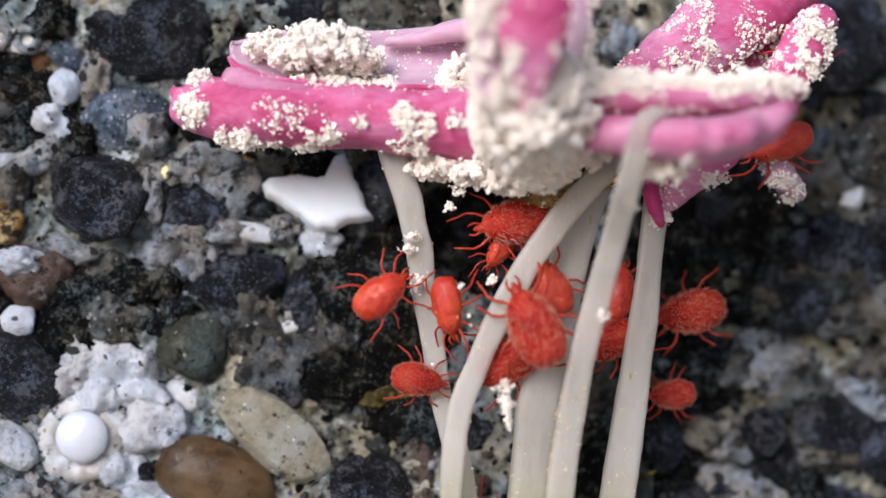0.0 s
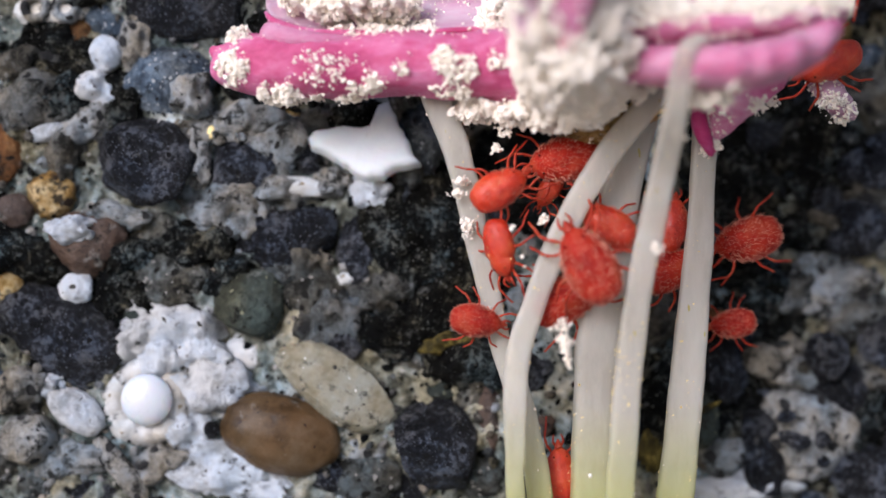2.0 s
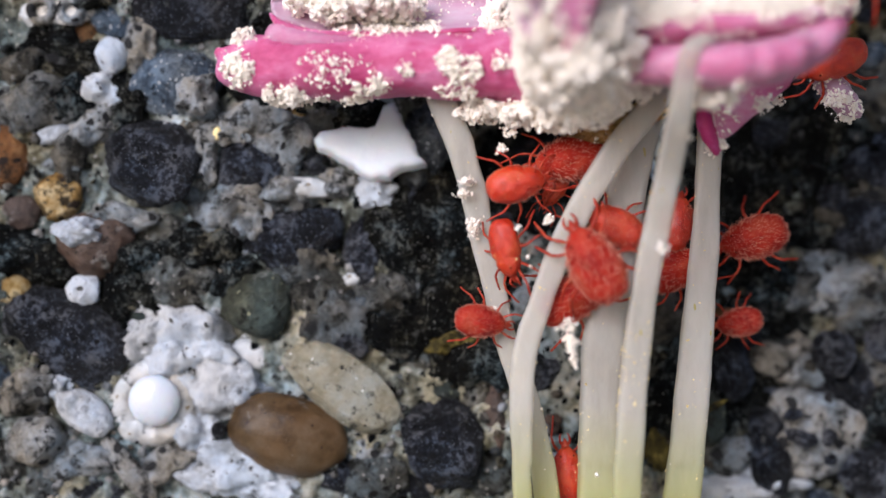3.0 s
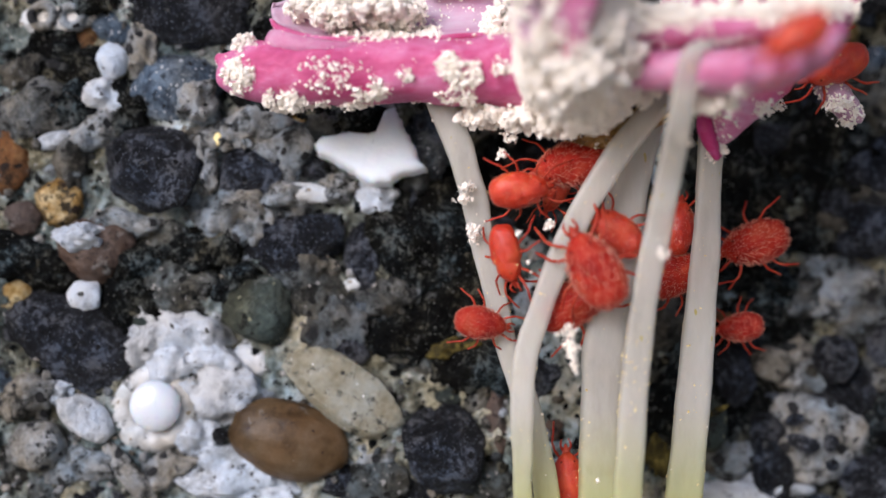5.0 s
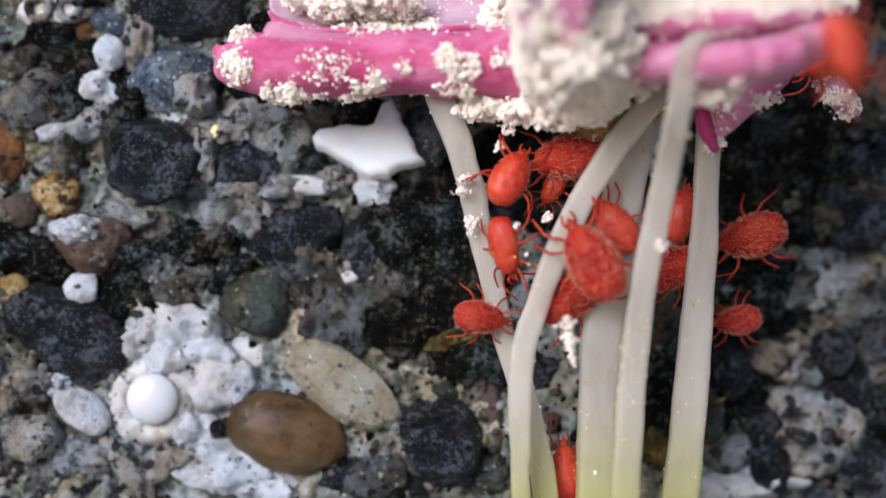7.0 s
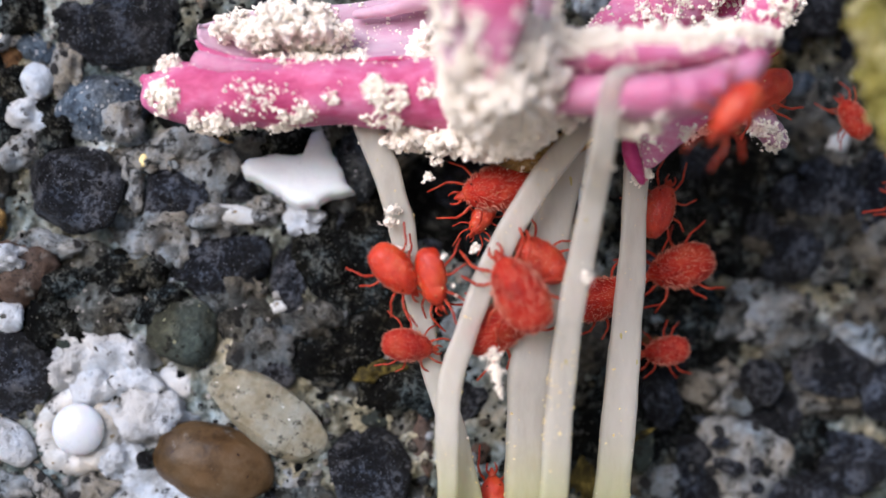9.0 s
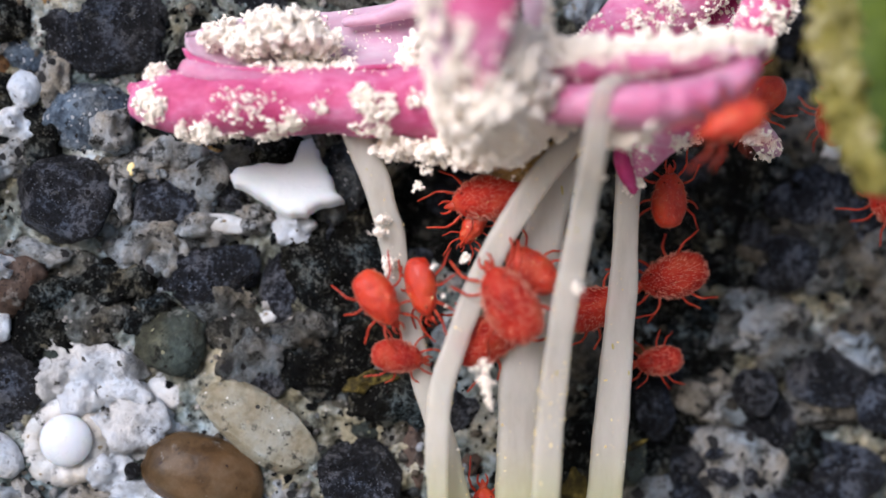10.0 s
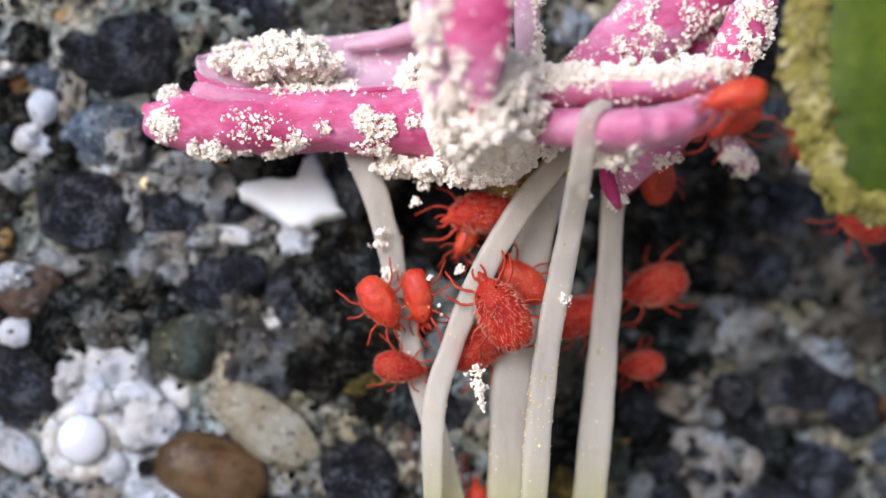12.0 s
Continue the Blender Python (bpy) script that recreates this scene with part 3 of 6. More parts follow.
# the large stones, one by one
stone(BASALT, (-3.508, 0.100, 3.524), 0.941, 0.529, 3, 0.551, 0.14, 0.5)
stone(BASALT, (-4.157, -0.100, 1.113), 0.720, 0.588, -22, 0.588, 0.2, 0.95)
stone(BASALT, (-2.779, -0.100, 1.201), 0.485, 0.345, -8, 0.367, 0.2, 0.9)
stone(GREY, (-3.845, -0.050, 2.336), 0.559, 0.500, 10, 0.441, 0.16, 0.6)
patch(PALE, (-3.460, -0.450, 2.152), 0.235, 0.265, 10)
stone(WHITE, (-4.702, -0.100, 2.707), 0.221, 0.250, 10, 0.221, 0.16, 0.9, 2)
patch(WHITE, (-4.860, 0.000, 2.261), 0.331, 0.206, -30)
stone(SHELL, (-5.500, -0.020, 3.330), 0.440, 0.230, 2, 0.206, 0.22, 0.3)
stone(RUST, (-5.327, 0.100, 2.983), 0.338, 0.250, 10, 0.257, 0.25, 0.4)
stone(RUST, (-6.212, 0.000, 1.295), 0.279, 0.397, 0, 0.294, 0.14, 0.3)
stone(AMBER, (-5.495, -0.100, 0.753), 0.309, 0.294, 20, 0.279, 0.16, 0.7)
stone(BROWN, (-6.003, 0.000, 0.491), 0.221, 0.221, 0, 0.206)
stone(BROWN, (-4.958, -0.100, 0.048), 0.456, 0.426, 10, 0.404, 0.12, 0.2)
patch(WHITE, (-5.068, -0.550, 0.212), 0.279, 0.147, -10)
stone(WHITE, (-5.083, -0.150, -0.607), 0.250, 0.213, -18, 0.221, 0.22, 0.7)
stone(BASALT, (-5.303, 0.000, -1.336), 0.897, 0.603, -22, 0.588, 0.24, 0.9)
stone(OLIVE, (-2.635, -0.100, -0.833), 0.456, 0.412, 25, 0.404, 0.15, 0.6)
stone(BASALT, (-2.055, -0.050, 0.185), 0.676, 0.367, 12, 0.441, 0.16, 0.5)
stone(BASALT, (-1.083, 0.100, -0.008), 0.309, 0.529, -8, 0.404, 0.18, 0.5)
stone(TAUPE, (-3.807, 0.050, -0.476), 0.588, 0.426, 0, 0.404, 0.25, 0.3)
patch(WHITE, (-3.702, 0.050, -1.186), 0.559, 0.353, -25)
patch(WHITE, (-3.912, 0.100, -1.568), 0.367, 0.279, 30)
patch(WHITE, (-3.177, 0.050, -2.008), 0.529, 0.367, -15)
patch(WHITE, (-2.855, 0.050, -3.202), 0.698, 0.331, -12)
stone(BASALT, (-3.150, -0.250, -2.577), 0.096, 0.096, 0, 0.103, 0.06)
stone(SHELL, (-2.827, 0.150, -1.612), 0.404, 0.309, 0, 0.257, 0.3, 0.2)
stone(WHITE, (-5.074, -0.200, -2.344), 0.400, 0.240, -35, 0.279, 0.1, 0.2)
patch(WHITE, (-5.419, 0.050, -1.952), 0.176, 0.118, 35)
stone(PALE, (-5.772, -0.100, -2.722), 0.426, 0.367, -10, 0.353, 0.16, 0.7)
stone(TAUPE, (-5.597, 0.050, -3.395), 0.338, 0.250, 0, 0.250, 0.2, 0.6)
stone(PALE, (-4.430, -0.180, -3.180), 0.529, 0.147, -52, 0.162, 0.12, 0.3)
stone(BASALT, (-3.157, -0.200, -2.607), 0.096, 0.096, 0, 0.096, 0.06, 0.0, 2)
stone(PEBBLE, (-2.174, -0.150, -2.653), 0.728, 0.470, -14, 0.514, 0.07, 0.0, 4, 0.008)
stone(QUARTZ, (-1.378, -0.100, -1.994), 0.853, 0.426, -27, 0.441, 0.1, 0.75, 4, 0.03)
stone(BASALT, (0.048, -0.100, -2.771), 0.676, 0.573, -30, 0.551, 0.16, 0.85)
stone(PALE, (-0.998, -0.040, -2.937), 0.290, 0.190, 0, 0.184, 0.15)
stone(TAUPE, (-0.962, -0.050, -3.266), 0.441, 0.294, 0, 0.257)
chalk_chip = chip(CHALK, (-1.026, -0.150, 1.435), [(-0.824, 0.096), (-0.714, 0.199), (-0.493, 0.23), (-0.295, 0.278), (-0.034, 0.247), (0.155, 0.31), (0.22, 0.62), (0.36, 0.66), (0.503, 0.279), (0.638, 0.018), (0.772, -0.258), (0.709, -0.314), (0.496, -0.338), (0.298, -0.48), (0.022, -0.496), (-0.16, -0.401), (-0.382, -0.228), (-0.587, -0.102), (-0.761, -0.039)], 0.14, 0.015, 0.08, "flat chip of chalk-white shell")
chalk_chip.rotation_euler = (radians(-16), 0, 0)
patch(WHITE, (-0.901, 0.000, 0.797), 0.250, 0.206, 10)
stone(SHELL, (-1.919, -0.150, 0.859), 0.323, 0.125, -6, 0.147, 0.14, 0.6)
patch(PALE, (-3.063, 0.000, 0.560), 0.400, 0.480, 15)
stone(AMBER, (-2.124, 0.000, 1.891), 0.176, 0.132, -15, 0.147)
stone(DUST, (-3.175, -0.300, 1.610), 0.051, 0.081, 0, 0.051, 0.2, 0.0, 2)
stone(GREY, (-4.669, 0.050, 1.798), 0.191, 0.265, 0, 0.191)
stone(WHITE, (-5.540, -0.100, 1.600), 0.260, 0.115, 14, 0.16, 0.12, 0.3)
stone(TAUPE, (-1.726, 0.050, -0.637), 0.426, 0.353, 0, 0.309, 0.25, 0.3)
stone(GREY, (-1.118, 0.000, -0.901), 0.221, 0.235, 0, 0.191, 0.2, 0.3)
stone(SHELL, (-1.323, 0.050, -0.435), 0.294, 0.118, 10, 0.132, 0.3)
stone(BASALT, (-1.384, 0.000, -1.376), 0.294, 0.221, -10, 0.221, 0.16, 0.6)
stone(SHELL, (-0.339, 0.050, -0.234), 0.250, 0.103, -20, 0.118, 0.35)
stone(BASALT, (-0.518, 0.150, 0.494), 0.338, 0.441, 10, 0.294, 0.3)
stone(BASALT, (-0.032, 0.200, 0.089), 0.367, 0.441, -20, 0.294, 0.3)
patch(LICHEN, (0.129, 0.050, -1.379), 0.294, 0.147, 8, 0.07)
stone(OLIVE, (0.089, 0.050, -2.040), 0.191, 0.132, 0, 0.147)
stone(TAUPE, (0.517, 0.100, -2.013), 0.191, 0.426, -12, 0.250)
stone(BROWN, (0.792, 0.100, -2.376), 0.191, 0.456, 8, 0.265)
stone(TAUPE, (0.695, 0.100, -3.225), 0.294, 0.294, 0, 0.250)
stone(BASALT, (-1.481, 0.000, -3.227), 0.338, 0.250, 0, 0.250, 0.16, 0.5)
stone(BASALT, (-0.516, 0.050, -3.395), 0.382, 0.206, -15, 0.221, 0.16, 0.6)
stone(AMBER, (-1.963, 0.000, -3.355), 0.176, 0.103, 0, 0.110)
stone(BASALT, (-4.992, 0.050, -3.476), 0.382, 0.206, -12, 0.221, 0.16, 0.6)
stone(BASALT, (-1.847, 0.050, 1.258), 0.250, 0.176, -20, 0.176, 0.2)
stone(TAUPE, (-2.457, 0.100, -0.234), 0.441, 0.235, 0, 0.221, 0.3)
stone(BASALT, (-1.164, 0.100, 1.948), 0.294, 0.206, 0, 0.191, 0.25)
stone(GREY, (-0.194, 0.100, 1.544), 0.294, 0.441, 0, 0.294, 0.2)
patch(PALE, (-2.750, 0.080, 1.830), 0.400, 0.240, 0)
patch(GREY_MORTAR, (-5.758, 0.050, 2.065), 0.514, 0.323, 10)
patch(GREY_MORTAR, (-5.852, 0.100, 2.595), 0.367, 0.265, 0)
stone(TAUPE, (-3.912, 0.100, 0.170), 0.367, 0.265, -20, 0.221, 0.3)
patch(PALE, (-4.589, 0.050, 0.411), 0.441, 0.191, -12)
stone(AMBER, (-6.175, 0.100, -0.639), 0.265, 0.338, 20, 0.221, 0.3)
patch(CRUST_SHADE, (-0.314, 0.000, 0.330), 0.625, 0.661, 10, 0.1, 0.3, True, "crust_patch")
patch(CRUST_SHADE, (0.129, 0.050, -0.637), 0.588, 0.661, 10, 0.1, 0.3, True, "crust_patch")
patch(CRUST_SHADE, (-0.677, 0.050, -1.202), 0.441, 0.294, -20, 0.1, 0.3, True, "crust_patch")
patch(CRUST_SHADE, (0.452, 0.050, -1.605), 0.588, 0.367, 0, 0.1, 0.3, True, "crust_patch")
# these three also paint in the olive shade between the upper left stones
patch(CRUST_SHADE, (-5.000, 0.080, 3.650), 0.260, 0.260, 20, 0.1, 0.3, True, "crust_patch")
patch(CRUST_SHADE, (-5.250, 0.050, 2.150), 0.300, 0.300, 0, 0.1, 0.3, True, "crust_patch")
patch(CRUST_SHADE, (-4.450, 0.050, 1.950), 0.220, 0.360, 0, 0.1, 0.3, True, "crust_patch")
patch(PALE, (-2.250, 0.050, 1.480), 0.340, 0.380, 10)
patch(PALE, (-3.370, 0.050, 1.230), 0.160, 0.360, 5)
patch(GREY_MORTAR, (-1.650, 0.050, 1.750), 0.260, 0.240, 0)
patch(CRUST_SHADE, (-5.600, 0.050, -0.280), 0.480, 0.260, -8, 0.1, 0.3, True, "crust_patch")
patch(CRUST_SHADE, (-4.420, 0.050, -0.180), 0.360, 0.260, 20, 0.1, 0.3, True, "crust_patch")
patch(CRUST_SHADE, (-2.950, 0.050, -0.420), 0.300, 0.230, 0, 0.1, 0.3, True, "crust_patch")
patch(CRUST_SHADE, (-6.000, 0.050, -0.113), 0.661, 0.294, -10, 0.1, 0.3, True, "crust_patch")
patch(CRUST_SHADE, (-3.346, 0.100, -0.073), 0.441, 0.367, 30, 0.1, 0.3, True, "crust_patch")
patch(GREY_MORTAR, (-1.567, 0.080, -1.042), 0.367, 0.367, 0, 0.1, 0.3, True, "crust_patch")
patch(CRUST_SHADE, (-5.448, 0.100, 2.756), 0.441, 0.441, 0, 0.1, 0.3, True, "crust_patch")
patch(CRUST_SHADE, (-1.161, 0.050, 1.823), 0.412, 0.221, 0, 0.1, 0.3, True, "crust_patch")
patch(CRUST_SHADE, (-2.457, 0.100, 2.514), 0.514, 0.661, 0, 0.1, 0.3, True, "crust_patch")
patch(CRUST_SHADE, (-4.478, 0.100, -0.639), 0.367, 0.441, 0, 0.1, 0.3, True, "crust_patch")
patch(WHITE, (-4.219, 0.100, -1.285), 0.338, 0.221, 40)
patch(WHITE, (-3.346, 0.100, -1.512), 0.367, 0.191, -20)
patch(WHITE, (-3.548, 0.100, -2.619), 0.294, 0.265, 0)
patch(PALE, (-3.912, 0.100, -3.080), 0.367, 0.221, 10)
patch(WHITE, (-2.457, 0.100, -3.484), 0.367, 0.162, 0)
patch(PALE, (-5.852, 0.100, -2.013), 0.397, 0.265, 20)
patch(PALE, (-5.129, 0.120, -3.026), 0.441, 0.235, 0)
patch(GREY_MORTAR, (-5.286, 0.100, 1.261), 0.221, 0.441, 0)
patch(PALE, (-3.104, 0.100, 1.689), 0.426, 0.206, 0)
patch(PALE, (-4.280, 0.120, 2.880), 0.206, 0.412, 0)
patch(PALE, (-2.653, 0.050, 0.411), 0.250, 0.412, 0)
patch(PALE, (-2.291, 0.060, 0.775), 0.353, 0.221, -5)
patch(PALE, (-4.942, 0.080, 1.744), 0.338, 0.221, 20)
patch(GREY_MORTAR, (-1.972, 0.100, -0.234), 0.441, 0.294, 0)
patch(CRUST_SHADE, (-3.670, 0.100, 0.008), 0.514, 0.250, 0)
patch(GREY_MORTAR, (-0.760, 0.100, -0.639), 0.367, 0.250, 0)
patch(PALE, (-1.489, 0.120, 0.898), 0.221, 0.176, 0)
patch(GREY_MORTAR, (-0.315, 0.100, 1.140), 0.250, 0.367, 0)
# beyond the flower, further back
# the dark patches on this side also paint in the flower's shade
patch(CRUST_SHADE, (4.573, 0.900, -0.829), 0.808, 0.661, 0, 0.1, 0.3, True, "crust_patch")
patch(CRUST_SHADE, (4.470, 0.800, -2.327), 0.441, 0.588, 0, 0.1, 0.3, True, "crust_patch")
patch(CRUST_SHADE, (4.257, 1.000, 1.186), 0.808, 0.808, 0, 0.1, 0.3, True, "crust_patch")
patch(CRUST_SHADE, (6.416, 0.900, -2.672), 0.514, 0.514, 0, 0.1, 0.3, True, "crust_patch")
patch(CRUST_SHADE, (5.842, 0.950, 1.267), 0.661, 0.808, 0, 0.1, 0.3, True, "crust_patch")
patch(GREY_MORTAR, (6.864, 1.000, 2.364), 0.808, 0.661, 0, 0.1, 0.3, True, "crust_patch")
# large dark patches laid over the stretch that the flower shades
patch(CRUST_SHADE, (4.350, 0.900, 0.250), 0.600, 0.560, 0, 0.1, 0.3, True, "crust_patch")
patch(CRUST_SHADE, (5.250, 0.950, 1.500), 0.700, 0.600, 15, 0.1, 0.3, True, "crust_patch")
patch(GREY_MORTAR, (6.300, 0.950, 0.850), 0.700, 0.500, 0, 0.1, 0.3, True, "crust_patch")
patch(CRUST_SHADE, (4.600, 0.950, 2.100), 0.700, 0.600, 0, 0.1, 0.3, True, "crust_patch")
# dark patch that paints in the shade of the hollow behind the flower
patch(CRUST_SHADE, (1.809, 0.900, 0.930), 1.029, 0.882, 0, 0.1, 0.3, True, "crust_patch")
patch(CRUST_SHADE, (3.273, 0.600, -1.976), 0.882, 0.882, 0, 0.1, 0.3, True, "crust_patch")
stone(PALE, (4.834, 0.750, -1.639), 0.294, 0.221, -38, 0.206, 0.14, 0.3)
patch(GREY_MORTAR, (5.422, 0.950, -1.838), 0.698, 0.441, -12)
stone(BASALT, (5.737, 0.600, -1.546), 0.265, 0.309, 0, 0.191, 0.2)
stone(PALE, (5.458, 0.750, -2.696), 0.676, 0.544, -12, 0.294, 0.32, 0.3)
# four dark pieces paint the shaded pits of the pale stone above
stone(BASALT, (5.199, 0.350, -2.738), 0.206, 0.096, -25, 0.088, 0.3, 0.0, 2)
stone(BASALT, (5.608, 0.350, -2.738), 0.096, 0.118, 0, 0.088, 0.25, 0.0, 2)
stone(BASALT, (5.608, 0.350, -3.057), 0.081, 0.081, 0, 0.073, 0.25, 0.0, 2)
stone(BASALT, (5.076, 0.350, -2.403), 0.118, 0.081, 10, 0.073, 0.25, 0.0, 2)
stone(BASALT, (4.802, 0.600, -3.133), 0.250, 0.367, 10, 0.250, 0.25)
stone(BASALT, (4.716, 0.700, -2.607), 0.265, 0.250, 0, 0.221, 0.25)
stone(PALE, (4.180, 0.700, -2.960), 0.380, 0.330, 15, 0.26, 0.2, 0.3)
patch(WHITE, (4.400, 0.500, -3.520), 0.698, 0.235, 6)
patch(GREY_MORTAR, (3.259, 0.500, -1.020), 0.353, 0.338, 0)
patch(PALE, (5.950, 0.850, -0.540), 0.560, 0.426, -8)
patch(GREY_MORTAR, (6.330, 0.850, -1.000), 0.330, 0.300, 30)
patch(GREY_MORTAR, (5.300, 0.850, -0.640), 0.330, 0.260, 10)
patch(PALE, (5.250, 0.850, -1.700), 0.420, 0.330, 0)
# dark patch for the flower's shade on the wall
patch(CRUST_SHADE, (5.327, 0.900, 0.243), 0.491, 0.235, 0)
stone(BASALT, (4.183, 0.600, -1.810), 0.323, 0.397, 10, 0.294, 0.2, 0.6)
stone(OLIVE, (3.859, 0.400, -2.491), 0.221, 0.323, 0, 0.221)
stone(LICHEN, (3.067, 0.300, -2.887), 0.235, 0.323, 10, 0.191, 0.3)
stone(BASALT, (4.718, 1.200, 0.942), 0.698, 0.529, 10, 0.367, 0.25)
stone(BASALT, (5.500, 1.100, 2.078), 0.544, 0.426, -10, 0.323, 0.25)
stone(BASALT, (6.696, 1.000, 1.270), 0.698, 0.456, 8, 0.338, 0.25)
stone(BASALT, (6.805, 0.800, -1.359), 0.529, 0.412, 0, 0.294, 0.2, 0.5)
patch(GREY_MORTAR, (7.630, 0.900, -0.662), 0.573, 0.441, 20)
stone(BASALT, (7.138, 0.800, -2.744), 0.441, 0.456, 0, 0.294, 0.2, 0.5)
stone(BASALT, (6.248, 0.900, 0.385), 0.441, 0.397, 0, 0.294, 0.25)
# dark patch, shade put into the colour behind the stalk
patch(CRUST_SHADE, (4.573, 0.900, -0.410), 0.294, 0.265, 0)
stone(BASALT, (5.997, 0.900, -2.169), 0.441, 0.323, 30, 0.250, 0.25)
stone(BASALT, (6.443, 0.700, -3.313), 0.514, 0.367, 0, 0.294, 0.2, 0.5)
patch(GREY_MORTAR, (6.849, 0.950, 0.176), 0.294, 0.294, 0)
patch(PALE, (7.154, 0.850, -0.995), 0.441, 0.367, 10)
patch(GREY_MORTAR, (6.736, 0.850, -1.747), 0.514, 0.323, -10)
patch(GREY_MORTAR, (7.655, 0.850, 0.510), 0.514, 0.441, 0)
stone(BASALT, (7.639, 0.800, -1.743), 0.367, 0.367, 0, 0.294, 0.2)
stone(BASALT, (7.840, 0.900, 1.181), 0.588, 0.661, 0, 0.367, 0.2)
stone(TAUPE, (7.337, 0.900, 2.689), 0.588, 0.514, 0, 0.367, 0.2)
stone(BASALT, (1.663, 1.200, 1.281), 0.882, 0.588, 0, 0.367, 0.25)
stone(BASALT, (3.119, 1.300, 0.946), 0.735, 0.661, 0, 0.367, 0.25)
stone(BASALT, (3.736, 0.900, -0.494), 0.441, 0.514, 0, 0.323, 0.25)
stone(LICHEN, (3.912, 0.100, -2.255), 0.176, 0.044, 28, 0.051, 0.3, 0.0, 2)
stone(OLIVE, (3.899, 0.300, -2.537), 0.162, 0.235, 8, 0.147, 0.2)
# above the petals
stone(BASALT, (-1.819, 0.200, 4.149), 0.808, 0.441, -8, 0.441, 0.15, 0.5)
stone(TAUPE, (0.049, 0.200, 4.230), 0.661, 0.412, 0, 0.441, 0.2)
patch(PALE, (3.149, 0.600, 4.059), 0.331, 0.294, 0)
stone(BASALT, (6.499, 0.900, 4.364), 0.808, 0.661, 0, 0.441, 0.2)
stone(AMBER, (-4.417, 0.000, 4.047), 0.191, 0.132, 0, 0.147)
stone(BASALT, (-5.690, 0.100, 4.130), 0.661, 0.412, 0, 0.367, 0.2, 0.5)


def pearl():
    """A round white dome in a chipped shell ring."""
    c = (-4.116, -0.020, -2.227)
    bm = bmesh.new()
    segs = 90
    rows = []
    for k, (r, y) in enumerate(((0.294, 0.02), (0.367, -0.05), (0.470, -0.06), (0.588, 0.0), (0.676, 0.2))):
        rows.append([])
        for i in range(segs):
            a = 2 * math.pi * i / segs
            q = Vector((math.cos(a), 0, math.sin(a)))
            rr = r * (1 + (0.14 * noise.noise(q * 0.9 + Vector((3.3, 0, 0))) + 0.05 * noise.noise(q * 2.6)) * (k > 1))
            rows[-1].append(bm.verts.new((q.x * rr, y + 0.07 * noise.noise(q * 3 + Vector((k, 0, 0))) + 0.04 * noise.noise(q * 8 + Vector((k, 0, 0))), q.z * rr)))
    for a, b in zip(rows, rows[1:]):
        for i in range(segs):
            bm.faces.new((a[i], a[(i + 1) % segs], b[(i + 1) % segs], b[i]))
    for x, z, r in ((-5.690, 3.370, 0.20), (-5.270, 3.370, 0.19)):
        # two small worn tube mouths side by side
        tubes = bmesh.new()
        hoops = []
        for rr, y in ((0.35, 0.10), (0.52, -0.02), (0.8, -0.05), (1.05, 0.0), (1.2, 0.16)):
            hoops.append([tubes.verts.new((r * rr * math.cos(a) * (1 + 0.1 * noise.noise(Vector((math.cos(a), math.sin(a), x)))), y, r * rr * math.sin(a))) for a in (2 * math.pi * i / 40 for i in range(40))])
        for a, b in zip(hoops, hoops[1:]):
            for i in range(40):
                tubes.faces.new((a[i], a[(i + 1) % 40], b[(i + 1) % 40], b[i]))
        part("shell_ring", tubes, PALE, wall, "worn tube mouth of pale shell").location = (x * MM, -0.10 * MM, z * MM)
    ring = part("shell_ring", bm, SHELL, wall, "chipped white shell ring")
    ring.location = [v * MM for v in c]
    dome = bmesh.new()
    bmesh.ops.create_uvsphere(dome, u_segments=40, v_segments=26, radius=0.365)
    for v in dome.verts:
        v.co.y *= 0.48
    d = part("dome", dome, PEARL, wall, "glossy white dome")
    d.location = [v * MM for v in (-4.066, -0.160, -2.165)]
    TAKEN.append((c[0], c[2], 0.632, 0.632, 0))


pearl()


def free_place(x, z, r):
    for sx, sz, rx, rz, turn in TAKEN:
        c, s = math.cos(radians(turn)), math.sin(radians(turn))
        dx, dz = x - sx, z - sz
        u, v = (dx * c + dz * s) / (rx + r * 0.75), (dz * c - dx * s) / (rz + r * 0.75)
        if u * u + v * v < 1:
            return False
    return True


def fill_stones():
    """The smaller stones between the large ones."""
    rng = random.Random(5)
    kinds = [BASALT] * 10 + [TAUPE] * 8 + [OLIVE] * 3 + [PALE] * 3 + [GREY] * 4 + [AMBER, BROWN, RUST, SHELL]
    made = 0
    for tries in range(9000):
        r = 0.22 if tries < 1500 else 0.15 if tries < 4000 else 0.085
        r *= rng.uniform(0.7, 1.4)
        x, z = rng.uniform(-7.4, 8.4), rng.uniform(-4.4, 4.4)
        if made >= 185:
            break
        if free_place(x, z, r):
            made += 1
            stone(rng.choice(kinds), (x, wall_y(x, z) - r * 0.15, z), r * rng.uniform(0.8, 1.35), r * rng.uniform(0.7, 1.1), rng.uniform(-60, 60), r * 0.8,
                  0.3, rng.choice((0.5, 0.8, 0.95)), 3, 0.08)


fill_stones()


